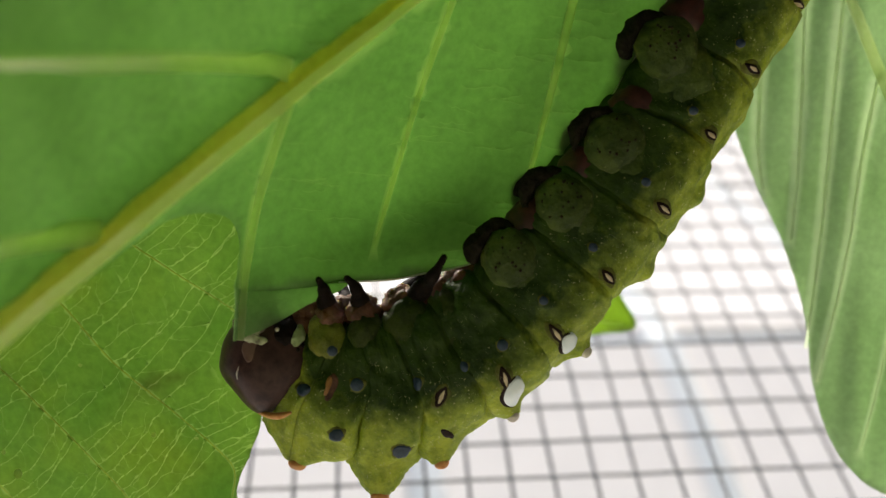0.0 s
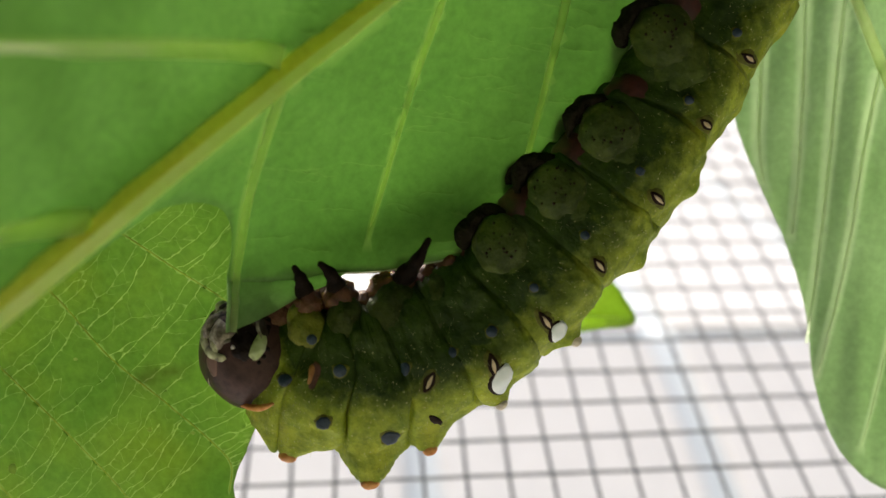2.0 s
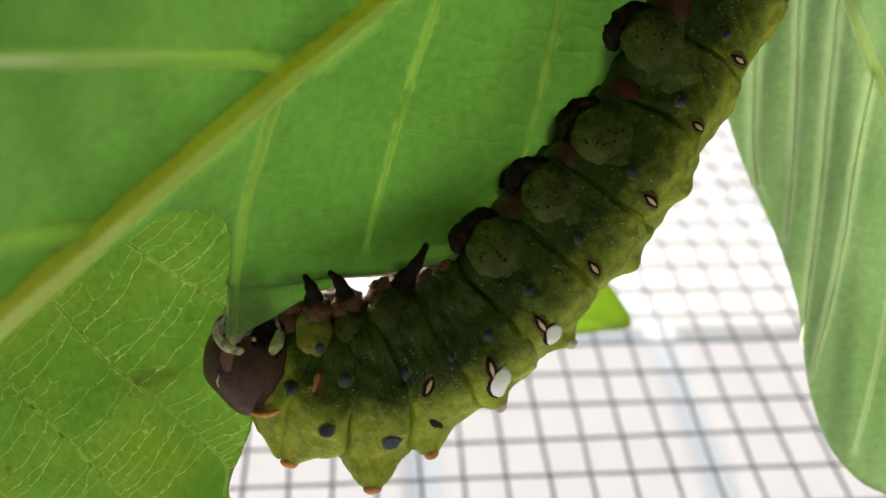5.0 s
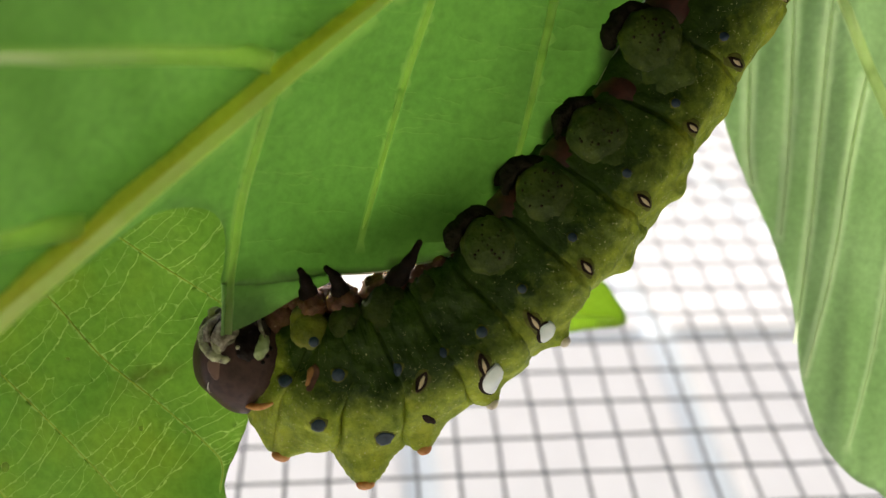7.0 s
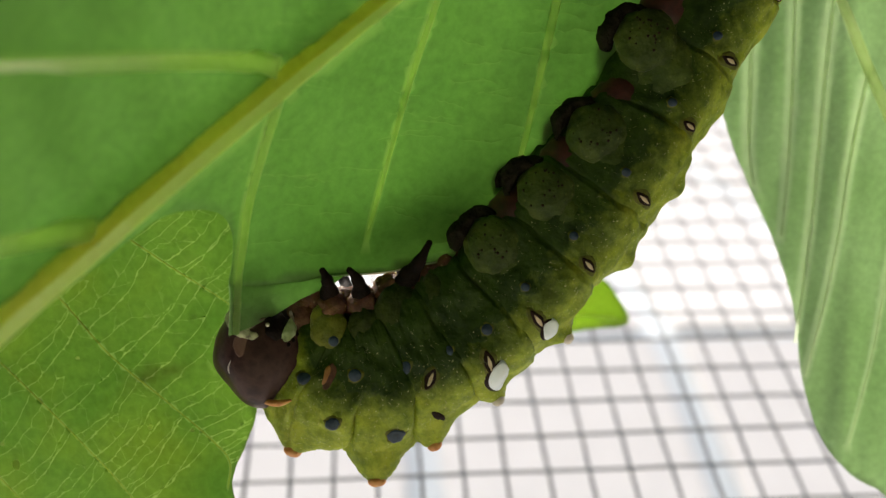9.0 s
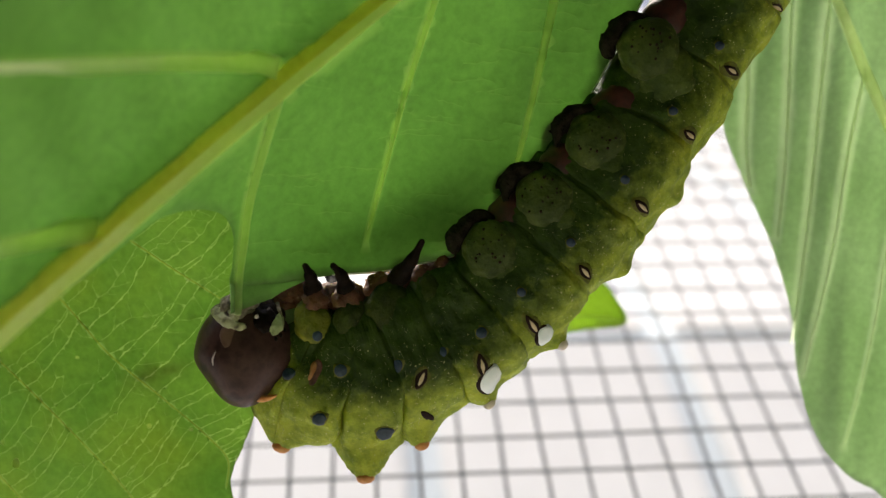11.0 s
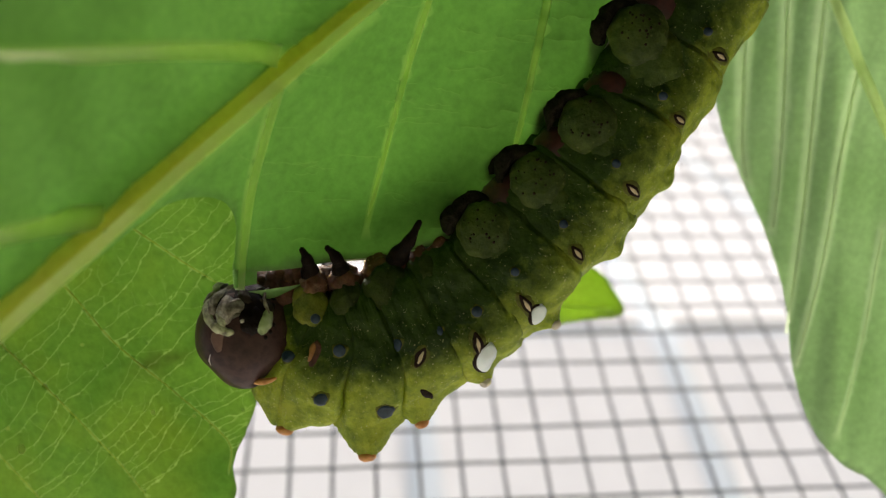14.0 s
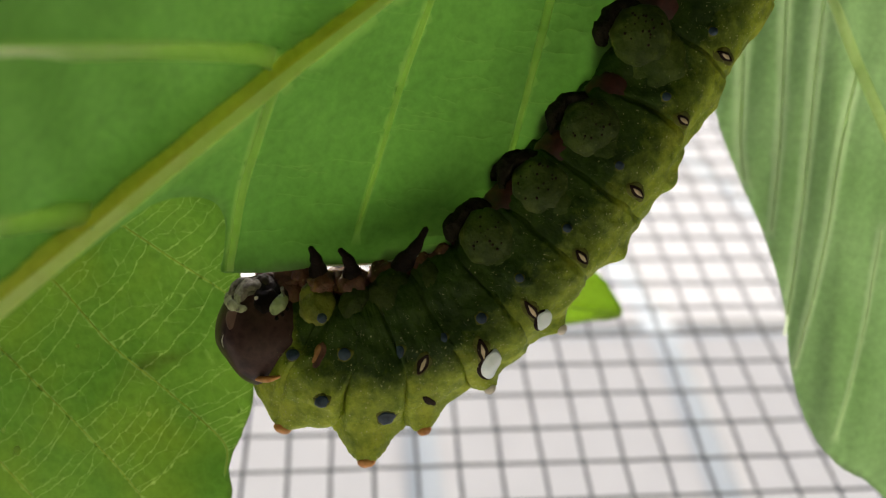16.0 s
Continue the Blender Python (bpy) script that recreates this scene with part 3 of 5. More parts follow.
def right_form(x, z):
    y = 0.28 * math.sin((x - 62 + 0.13 * (38 - z)) * 0.96) + 0.05 * math.sin(x * 1.7 + z * 0.13) + 0.06 * (x - 60) - 0.05 * z + 14.0 + 0.6 * max(0.0, 72 - x)
    k = 1 + y / 148.0
    return Vector((x * k, y, z * k)) * MM


def right_leaf():
    ob = thing("leaf", BASE @ pose(0, 0.148, 0), "pale green hanging leaf with long light side veins", "leaf", "leaves")
    out = [(49.7, 58.1), (47.8, 37.4), (50.7, 21.2), (54.6, 10.9), (59.4, 0.1), (62.9, -11.7), (64.3, -23.5), (67.2, -32.8),
           (71.5, -39.0), (77.0, -42.7), (88.1, -45.1), (95.9, 4.0), (93.9, 58.1)]
    side = (([(55.1, 36.9), (54.9, 26.0), (54.7, 17.2), (55.5, 10.3)], 0.9),
            ([(62.8, 45.7), (62.4, 31.0), (61.6, 14.2), (60.4, 1.5)], 0.75),
            ([(69.7, 44.7), (68.0, 28.0), (66.4, 10.3), (64.8, -3.4), (62.9, -17.2)], 0.8),
            ([(75.8, 30.8), (73.7, 21.1), (72.1, 12.3), (70.7, 2.5), (68.5, -8.4), (66.5, -16.2), (64.8, -23.1)], 0.7),
            ([(80.1, 1.5), (78.9, -5.4), (77.1, -16.2), (74.9, -26.0), (72.5, -34.9)], 0.4))
    rib = [(68.5, 48.6), (71.0, 42.7), (73.0, 37.8), (75.2, 32.1), (78.7, 24.1), (83.0, 14.2)]
    lines = [(smooth_line(rib, 8), 1.2, 0.0, 0.9)] + [(smooth_line(p, 8), 2.1 * r, 0.1, 0.5) for p, r in side]
    blade(out, 1.5, right_form, LEAF_PALE, ob, 8, 0.05, veins=lines)
    vein("midrib", rib, right_form, 1.0, 1.2, VEIN, ob, 0.0003)
    for pts, r in side:
        vein("vein", pts, right_form, 0.55 * r, 0.35 * r, VEIN_SOFT, ob, 0.0003, high=0.3)
    return ob


right_leaf()


def far_leaf():
    ob = thing("leaf", BASE @ pose(0, 0.2, 0), "small bright green leaf tip in front of the mesh", "leaf", "leaves")
    form = lambda x, z: Vector((x, 1.5 * math.sin(x * 0.2), z)) * MM
    out = [(19.4, -22.4), (35.3, -20.3), (45.2, -18.6), (42.6, -12.0), (38.8, -7.8), (30.0, -3.2), (19.4, -3.9)]
    blade(out, 2.5, form, LEAF_FAR, ob, 2, 0.05)
    vein("midrib", [(20.1, -13.8), (31.3, -16.5), (42.6, -17.5)], form, 0.4, 0.2, VEIN, ob, 0.0002)
    return ob


far_leaf()


# ---- the larva ----
LARVA = thing("caterpillar", BASE @ pose(0, 0.14, 0), "plump green horned silk moth caterpillar feeding on a leaf edge", "caterpillar")
# joints between the body rings in the median plane, mm, from the head backwards: centre and radius
JOINTS = [((-25.7, -18.7), 9.3), ((-20.9, -20.5), 11.5), ((-15.2, -21.7), 12.6), ((-6.9, -20.5), 13.3), ((1.2, -16.5), 13.1), ((9.7, -9.9), 12.9),
          ((17.8, -0.9), 12.8), ((25.7, 8.7), 12.7), ((33.7, 20.1), 11.9), ((40.9, 31.2), 11.2), ((48.3, 42.9), 11.0), ((55.5, 54.9), 10.8)]
SPINE = smooth_line([Vector(p) for p, _ in JOINTS], 16)


def spine(k, t):
    """Centre, dorsal way and radius at t between joints k and k + 1."""
    x = min(max((k + t) * 16, 0), len(SPINE) - 1.001)
    i = int(x)
    c = SPINE[i].lerp(SPINE[i + 1], x - i)
    a, b = SPINE[max(i - 3, 0)], SPINE[min(i + 4, len(SPINE) - 1)]
    d = (b - a).normalized()
    f = min(max(k + t, 0), len(JOINTS) - 1.001)
    j = int(f)
    r = JOINTS[j][1] + (JOINTS[j + 1][1] - JOINTS[j][1]) * (f - j)
    return c, Vector((d.y, -d.x)), r


# horns: the place of the tip in the median plane, mm, degrees from the back, and the width of its foot
HORN_TIPS = [((-23.6, -34.9), 16, 5.8), ((-10.1, -39.5), 14, 6.2), ((0.0, -34.3), 16, 4.6), ((11.5, -26.9), 18, 4.2), ((23.4, -15.9), 16, 4.0),
             ((33.0, -4.5), 14, 4.6), ((41.6, 8.4), 14, 4.6), ((48.4, 20.8), 14, 4.4), ((55.5, 32.9), 14, 4.4)]
HORNS = {k: [] for k in range(len(JOINTS) - 1)}


def add_horns():
    for (x, z), deg, foot in HORN_TIPS:
        k, t, _ = locate(x, z)
        c, up, r = spine(k, t)
        h = (Vector((x, z)) - c).dot(up) / math.cos(radians(deg)) - r
        HORNS[k] += [(t, deg, h, foot), (t, -deg - 12, h * 0.85, foot)]


WARTS = [(-23.0, -23.1), (-17.6, -30.7), (-14.1, -22.3), (-4.7, -22.3), (-6.8, -33.3), (2.7, -19.8), (9.8, -15.8), (16.5, -8.5),
         (24.7, 0.2), (33.4, 10.9), (41.3, 22.8), (49.0, 33.9)]


def joint_wave(j, a):
    """How the crease at joint j wanders along the body, mm, and how deep it is cut there."""
    v = Vector((1.3 * math.cos(a), 1.3 * math.sin(a), j * 7.3))
    deep = 1.6 * math.exp(-((math.degrees(a) % 360 - 52) / 26) ** 2) if j == 2 else 0.0
    slant = {1: 1.5, 2: 3.0, 3: 2.2, 4: 1.2}.get(j, 0.0) * (1 - max(0.0, math.cos(a)))
    return slant + 1.3 * noise.noise(v), (0.3 if j == 1 else 1.0) * (deep + min(1.3, max(0.12, 0.62 + 1.3 * noise.noise(v * 1.7 + Vector((3, 1, 0))))))


def skin_point(k, t, deg, lift=0.0):
    """A point of ring k's skin in mm: x, y, z."""
    length = (spine(k, 1)[0] - spine(k, 0)[0]).length
    a = radians(deg)
    tc = min(1.0, max(0.0, t))
    (w0, d0), (w1, d1) = joint_wave(k, a), joint_wave(k + 1, a)
    c, up, r = spine(k, t + ((1 - tc) * w0 + tc * w1) / length)
    e = (0.022 if k < 4 else 0.04) * (1 - tc) ** 1.6
    e += 0.075 * d0 * math.exp(-(tc * length / 0.42) ** 2) + 0.075 * d1 * math.exp(-((1 - tc) * length / 0.36) ** 2)
    if t < 0:
        e += 0.9 * t * t * 9
    if t > 1:
        e += 0.9 * (t - 1) ** 2 * 9
    e *= 0.8 + 0.6 * abs(math.sin(a)) ** 1.5
    boxy = (abs(math.cos(a)) ** 2.6 + abs(math.sin(a)) ** 2.6) ** (-1 / 2.6)
    wx, wy = math.cos(a) * 2.4, math.sin(a) * 2.4
    run = noise.noise(Vector((t * 3 + k * 3, wx, wy)))
    side = -(0.025 if k < 4 else 0.045) * (1 + run) * math.exp(-((deg - 98 - 6 * math.sin(t * 6.3)) / 7.0) ** 2) + 0.02 * math.exp(-((deg - 118) / 14.0) ** 2)
    m = (k + t) * 8.0
    wob = 0.05 * noise.noise(Vector((m * 0.19, wx, wy))) + 0.036 * noise.noise(Vector((m * 0.45 + 9, wx * 2.2, wy * 2.2))) + 0.020 * noise.noise(Vector((m * 0.95, wx * 4.6, wy * 4.6))) + 0.008 * noise.noise(Vector((m * 2.2, wx * 10, wy * 10)))
    rr = r * (1.0 - e + side + wob) * boxy * (1 - (0.13 if k < 5 else 0.22) * min(1.0, max(0.0, (abs((deg + 180) % 360 - 180) - 118) / 45))) + lift
    near = [(t - ht, hd, h, w) for ht, hd, h, w in HORNS[k]]
    if k == 0:
        near += [(t - 1 - ht, hd, h, w) for ht, hd, h, w in HORNS[1] if h > 1]
    for dt, hd, h, w in near:
        # the first horn runs out towards the neck, and is steeper behind
        reach = (1.5 if dt < 0 else 0.8) if h > 1 and k < 2 else 1.0
        dd = math.hypot(dt * length / reach, radians((deg - hd + 180) % 360 - 180) * r) / w
        if dd < 1:
            rr += h * (1 - dd * dd) ** 1.2 / (1 + (dd / 0.5) ** 2.6)
    return Vector((c.x + up.x * rr * math.cos(a), -rr * 0.80 * math.sin(a), c.y + up.y * rr * math.cos(a)))


def seen(p):
    """Where a point of the larva's space meets the median plane on its way to the eye, mm."""
    f = 140.0 / (140.0 + p.y)
    return Vector((p.x * f, p.z * f))


def nearer(p, y):
    """A place of the median plane brought to depth y on the same line, mm."""
    f = (140.0 + y) / 140.0
    return Vector((p[0] * f, y, p[1] * f))


def locate(x, z):
    """Ring, t and degrees on the viewer's side of the skin for a place in the median plane, mm."""
    p = Vector((x, z))
    best = min(((p - spine(k, t / 40)[0]).dot(spine(k, t / 40)[1].orthogonal()) ** 2 + 1e-4 * (p - spine(k, t / 40)[0]).length_squared, k, t / 40)
               for k in range(len(JOINTS) - 1) for t in range(40))
    k, t = best[1], best[2]
    c, up, r = spine(k, t)
    return k, t, math.degrees(math.acos(max(-0.98, min(0.98, (p - c).dot(up) / r))))


add_horns()


def place(x, z):
    """Like locate, but on the skin with its horns, as the eye meets it."""
    k0, _, _ = locate(x, z)
    goal = Vector((x, z))
    tries = [(k, t / 8, d) for k in range(max(0, k0 - 1), min(len(JOINTS) - 1, k0 + 2)) for t in range(0, 8) for d in range(6, 124, 9)]
    cost = lambda q: (seen(skin_point(*q)) - goal).length + 0.004 * abs(q[2] - 60)
    k, t, d = min(tries, key=cost)
    for st, sd in ((0.06, 4), (0.03, 2), (0.015, 1)):
        for _ in range(3):
            k, t, d = min(((k, min(0.97, max(0.02, t + i * st)), d + j * sd) for i in (-1, 0, 1) for j in (-1, 0, 1)), key=cost)
    return k, t, d


def add_warts():
    for x, z in WARTS:
        k, t, deg = place(x, z)
        HORNS[k].append((t, deg, 0.45, 2.0))


add_warts()
PIVOT = [(JOINTS[k][0][0] * 0.5 + JOINTS[k + 1][0][0] * 0.5, JOINTS[k][0][1] * 0.5 + JOINTS[k + 1][0][1] * 0.5) for k in range(len(JOINTS) - 1)]
RINGS = []


def seat(k, p):
    """A skin point in ring k's own space, metres."""
    return (p - Vector((PIVOT[k][0], 0, PIVOT[k][1]))) * MM


def body_rings():
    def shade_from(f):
        """Degrees from the back at which the painted shade of the flank begins, along the body."""
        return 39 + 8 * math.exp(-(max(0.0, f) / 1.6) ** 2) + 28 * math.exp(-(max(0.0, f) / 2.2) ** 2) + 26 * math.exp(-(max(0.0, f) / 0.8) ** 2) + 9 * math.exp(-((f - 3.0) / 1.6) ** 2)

    for k in range(len(JOINTS) - 1):
        bm = bmesh.new()
        ts = [-0.14 + 1.26 * i / 64 for i in range(65)]
        rows = [[seat(k, skin_point(k, t, 360 * j / 96)) for j in range(96)] for t in ts]
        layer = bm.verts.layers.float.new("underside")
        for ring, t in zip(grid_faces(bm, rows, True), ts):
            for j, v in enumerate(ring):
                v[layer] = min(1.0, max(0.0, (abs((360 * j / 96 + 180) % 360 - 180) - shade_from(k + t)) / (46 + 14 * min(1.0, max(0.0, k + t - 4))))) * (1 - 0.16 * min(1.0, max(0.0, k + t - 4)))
        bmesh.ops.recalc_face_normals(bm, faces=bm.faces)
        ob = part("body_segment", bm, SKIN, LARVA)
        ob.location = (PIVOT[k][0] * MM, 0, PIVOT[k][1] * MM)
        RINGS.append(ob)


body_rings()


def patch(k, t, deg, a, b, lean=0.0, lift=0.05, dome=0.25, shape=None, sides=22, shift=(0, 0)):
    """A domed spot lying on ring k, half sizes a and b in mm, b leaning by so many degrees from upright; a bmesh in the ring's space."""
    dt = (seen(skin_point(k, t + 0.03, deg)) - seen(skin_point(k, t - 0.03, deg))) / 0.06
    dg = (seen(skin_point(k, t, deg + 3)) - seen(skin_point(k, t, deg - 3))) / 6
    least = 0.5 * radians(JOINTS[k][1])
    if dg.length < least:
        dg = dg * (least / max(dg.length, 1e-6))
    det = dt.x * dg.y - dt.y * dg.x
    ca, sa = math.cos(radians(lean)), math.sin(radians(lean))
    bm = bmesh.new()

    def at(u, v, up):
        px, pz = u * ca + v * sa + shift[0], -u * sa + v * ca + shift[1]
        s, w = (px * dg.y - pz * dg.x) / det, (dt.x * pz - dt.y * px) / det
        return seat(k, skin_point(k, t + s, deg + w, up))

    rows = []
    for i, q in enumerate((1.04, 0.98, 0.86, 0.62, 0.32)):
        row = []
        for j in range(sides):
            an = 2 * math.pi * j / sides
            m = shape(an) if shape else 1.0
            row.append(at(q * m * a * math.cos(an), q * m * b * math.sin(an), -0.25 if i == 0 else lift + dome * (1 - q * q)))
        rows.append(row)
    vs = grid_faces(bm, rows, True)
    bm.faces.new(vs[-1])
    bmesh.ops.recalc_face_normals(bm, faces=bm.faces)
    return bm


def spots():
    ragged = lambda an: 1.0 + 0.10 * math.sin(3 * an + 1) + 0.06 * math.sin(5 * an)
    for i, p in enumerate(WARTS):
        k, t, deg = place(*p)
        size = 1.0 if i < 5 else 0.86 if i < 7 else 0.68
        part("wart_halo", patch(k, t, deg, 1.42 * size, 1.42 * size, 0, 0.02, 0.1, ragged), HALO, RINGS[k], "tan halo round the wart")
        part("wart", patch(k, t, deg, 1.06 * size, 1.06 * size, 0, 0.32, 0.2), BLUE, RINGS[k], "small round blue wart")
    lens = lambda an: 1.0 - 0.13 * abs(math.sin(2 * an)) + 0.06 * abs(math.sin(an)) ** 10
    for p, lean, b in (((-0.3, -24.2), 24, 1.85), ((10.2, -21.2), -8, 1.8), ((18.8, -14.0), -30, 1.6), ((27.2, -4.6), -40, 1.38), ((36.3, 6.7), -46, 1.38),
                       ((44.0, 18.8), -50, 1.2), ((50.9, 29.7), -54, 1.15), ((58.0, 40.3), -60, 1.15)):
        k, t, deg = place(*p)
        part("spiracle_halo", patch(k, t, deg, 1.35, b + 0.55, lean, 0.04, 0.15, ragged), HALO, RINGS[k], "tan halo round the breathing hole")
        part("spiracle", patch(k, t, deg, 0.50 + 0.25 * b, b + 0.1, lean, 0.24, 0.14, lens), DARK, RINGS[k], "dark oval breathing hole rim")
        part("spiracle_slit", patch(k, t, deg, 0.33, b * 0.66, lean, 0.40, 0.10, lens), CREAM, RINGS[k], "cream slit of the breathing hole")


spots()


def marks():
    bean = lambda an: 1.0 + 0.07 * math.cos(2 * an + 0.5) - 0.24 * max(0.0, math.cos(an - 2.5)) ** 3
    for p, a, b, lean in (((11.6, -23.6), 1.5, 2.75, 24), ((20.8, -15.5), 1.4, 2.25, 16)):
        k, t, deg = place(*p)
        part("spot_rim", patch(k, t, deg, a + 0.12, b + 0.18, lean, 0.22, 0.2, bean, 22, (-0.32, -0.18)), DARK, RINGS[k], "dark rim round the silver spot")
        part("silver_spot", patch(k, t, deg, a, b, lean, 0.45, 0.45, bean), SILVER, RINGS[k], "shiny silvery white spot")
    k, t, deg = place(*(-18.9, -22.4))
    mark = lambda an: 1.0 + 0.16 * math.sin(3 * an) + 0.08 * math.sin(5 * an)
    part("side_mark", patch(k, t, deg, 0.85, 2.4, 14, 0.06, 0.1, mark, 22, (0.55, -0.2)), BELLY, RINGS[k], "red-brown shade round the orange mark")
    part("side_mark", patch(k, t, deg, 0.5, 1.7, 14, 0.2, 0.15, mark), TAN, RINGS[k], "orange side mark")
    k, t, deg = place(*(0.7, -30.3))
    part("side_mark", patch(k, t, deg, 0.95, 0.6, 20, 0.2, 0.2), DARK, RINGS[k], "small dark mark")
    for i, ((x, z), deg, foot) in enumerate(HORN_TIPS[:5]):
        k, t, _ = locate(x, z)
        size = (1.5, 1.55, 1.25, 1.1, 1.05)[i]
        tip, low = skin_point(k, t, deg, -0.45), skin_point(k, t, deg, -3.0)
        axis = (tip - low).normalized()
        across = axis.cross(Vector((0, 1, 0))).normalized()
        turn = Matrix((across, across.cross(axis) * -1, axis)).transposed()
        bm = bmesh.new()
        ball(bm, seat(k, tip), [size * MM, size * 0.9 * MM, 0.95 * MM], turn, 12, 20, lambda u: 1 + 0.14 * noise.noise(u * 3 + Vector((i, 0, 0))))
        part("horn_tip", bm, ORANGE if i < 3 else PALE_TIP, RINGS[k], "blunt orange horn tip" if i < 3 else "blunt pale horn tip")
    bm = bmesh.new()
    rim = smooth_line([seat(0, nearer(p, y)) for p, y in (((-31.0, -26.5), -4.0), ((-29.2, -27.2), -6.4), ((-27.6, -27.5), -8.0), ((-26.2, -27.3), -8.8), ((-25.0, -26.9), -9.2))], 6)
    tube(bm, rim, lambda t: (0.2 + 0.36 * math.sin(math.pi * min(1, max(0, t)))) * MM, 10)
    part("collar_rim", bm, ORANGE, RINGS[0], "orange rim of the neck collar")


marks()


def hairs():
    """Fine pale bristles scattered over the rings."""
    for k in range(len(JOINTS) - 1):
        rnd = random.Random(40 + k)
        bm = bmesh.new()
        for _ in range(150):
            t, deg = rnd.uniform(0.06, 0.94), rnd.uniform(-30, 115)
            p, q = skin_point(k, t, deg, -0.05), skin_point(k, t + rnd.uniform(-0.05, 0.05), deg + rnd.uniform(-4, 4), rnd.uniform(0.12, 0.38) * (6.0 if rnd.random() < 0.13 else 1))
            p, q = seat(k, p), seat(k, q)
            side = (q - p).orthogonal().normalized() * 0.00002
            turn = (q - p).normalized().cross(side)
            a, b, c, d = (bm.verts.new(v) for v in (p + side, p - 0.5 * side + 0.87 * turn, p - 0.5 * side - 0.87 * turn, q))
            for f in ((a, b, d), (b, c, d), (c, a, d)):
                bm.faces.new(f)
        tagged(part("bristle_fuzz", bm, HAIR, RINGS[k], "short pale bristles", smooth=False), kind="stuff")


hairs()


def specks():
    """Tiny pale raised grains of the skin, thickest on the back."""
    for k in range(len(JOINTS) - 1):
        rnd = random.Random(140 + k)
        bm = bmesh.new()
        for _ in range(120):
            t, deg = rnd.uniform(0.06, 0.94), rnd.triangular(-25, 112, 45)
            size = 0.05 + 0.08 * rnd.random() ** 2
            p = skin_point(k, t, deg, -0.02)
            a, b = skin_point(k, t + 0.02, deg, -0.02) - p, skin_point(k, t, deg + 2, -0.02) - p
            a.normalize()
            n = a.cross(b).normalized()
            if (skin_point(k, t, deg, 1.0) - p).dot(n) < 0:
                n = -n
            b = n.cross(a)
            low = [bm.verts.new(seat(k, p + size * (math.cos(u) * a + math.sin(u) * b))) for u in (math.pi * i / 3 for i in range(6))]
            tip = bm.verts.new(seat(k, p + n * size * 0.9))
            for i in range(6):
                bm.faces.new((low[i], low[(i + 1) % 6], tip))
        tagged(part("skin_specks", bm, SPECK, RINGS[k], "tiny pale raised skin specks"), kind="stuff")


specks()


def legs():
    for k, pts, r in ((0, ((-19.0, -11.1), (-19.2, -8.5), (-19.7, -6.5), (-20.6, -4.8)), 2.0),
                      (1, ((-13.4, -11.1), (-13.7, -8.3), (-14.5, -6.2), (-16.0, -4.6)), 2.0),
                      (2, ((-6.1, -9.7), (-3.3, -6.4), (-1.5, -4.2), (0.3, -1.1)), 2.1)):
        for side in (-1, 1):
            ys = [side * v for v in (6.0, 8.6, 10.6, 11.4)]
            shift = 0 if side < 0 else -2.2
            line = smooth_line([seat(k, nearer((p[0] + shift, p[1]), y)) for p, y in zip(pts, ys)], 6)
            bm = bmesh.new()
            ring = lambda t: r * MM * (1 - 0.80 * t ** 0.9) * (1 + 0.10 * math.cos(t * 19))
            tube(bm, line, ring, 12, 0.9)
            part("leg", bm, LEG, RINGS[k], "dark brown hooked leg")
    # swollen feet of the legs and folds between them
    for k, (x, z), y, rad, mat in ((0, (-18.9, -15.0), -8.0, (2.9, 2.2, 3.3), SKIN_COLLAR), (0, (-20.3, -13.3), -7.6, (1.8, 1.6, 2.6), SKIN_COLLAR), (1, (-12.8, -14.2), -7.6, (2.9, 2.4, 4.2), SKIN_SHADED),
                                   (2, (-5.8, -12.9), -7.4, (4.2, 2.8, 5.4), SKIN_SHADED), (3, (1.5, -11.6), -6.8, (4.4, 2.8, 5.6), SKIN_SHADED), (0, (-23.8, -9.8), -5.6, (2.6, 2.6, 2.2), BELLY), (0, (-24.2, -12.7), -5.4, (4.2, 3.0, 3.6), BELLY), (0, (-26.8, -11.1), -3.4, (3.2, 3.0, 2.4), BELLY),
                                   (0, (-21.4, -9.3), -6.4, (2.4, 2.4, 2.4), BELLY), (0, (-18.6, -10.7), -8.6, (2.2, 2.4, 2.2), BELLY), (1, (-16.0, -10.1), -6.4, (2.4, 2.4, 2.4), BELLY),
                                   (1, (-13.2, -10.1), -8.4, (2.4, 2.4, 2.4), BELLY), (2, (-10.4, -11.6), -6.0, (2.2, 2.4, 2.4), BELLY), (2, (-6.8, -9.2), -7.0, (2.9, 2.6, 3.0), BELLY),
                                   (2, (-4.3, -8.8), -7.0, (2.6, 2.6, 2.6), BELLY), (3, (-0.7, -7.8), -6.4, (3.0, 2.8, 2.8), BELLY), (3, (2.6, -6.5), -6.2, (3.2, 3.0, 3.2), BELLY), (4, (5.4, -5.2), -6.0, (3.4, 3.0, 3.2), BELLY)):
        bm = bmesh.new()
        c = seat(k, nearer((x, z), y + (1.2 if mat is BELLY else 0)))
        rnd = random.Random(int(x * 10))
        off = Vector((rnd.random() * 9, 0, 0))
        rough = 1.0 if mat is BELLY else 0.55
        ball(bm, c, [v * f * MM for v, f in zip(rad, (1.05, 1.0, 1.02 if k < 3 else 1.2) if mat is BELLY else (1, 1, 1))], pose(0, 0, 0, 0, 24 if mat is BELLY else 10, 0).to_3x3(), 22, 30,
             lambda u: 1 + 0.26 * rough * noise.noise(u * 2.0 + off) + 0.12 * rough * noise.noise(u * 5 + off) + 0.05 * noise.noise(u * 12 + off))
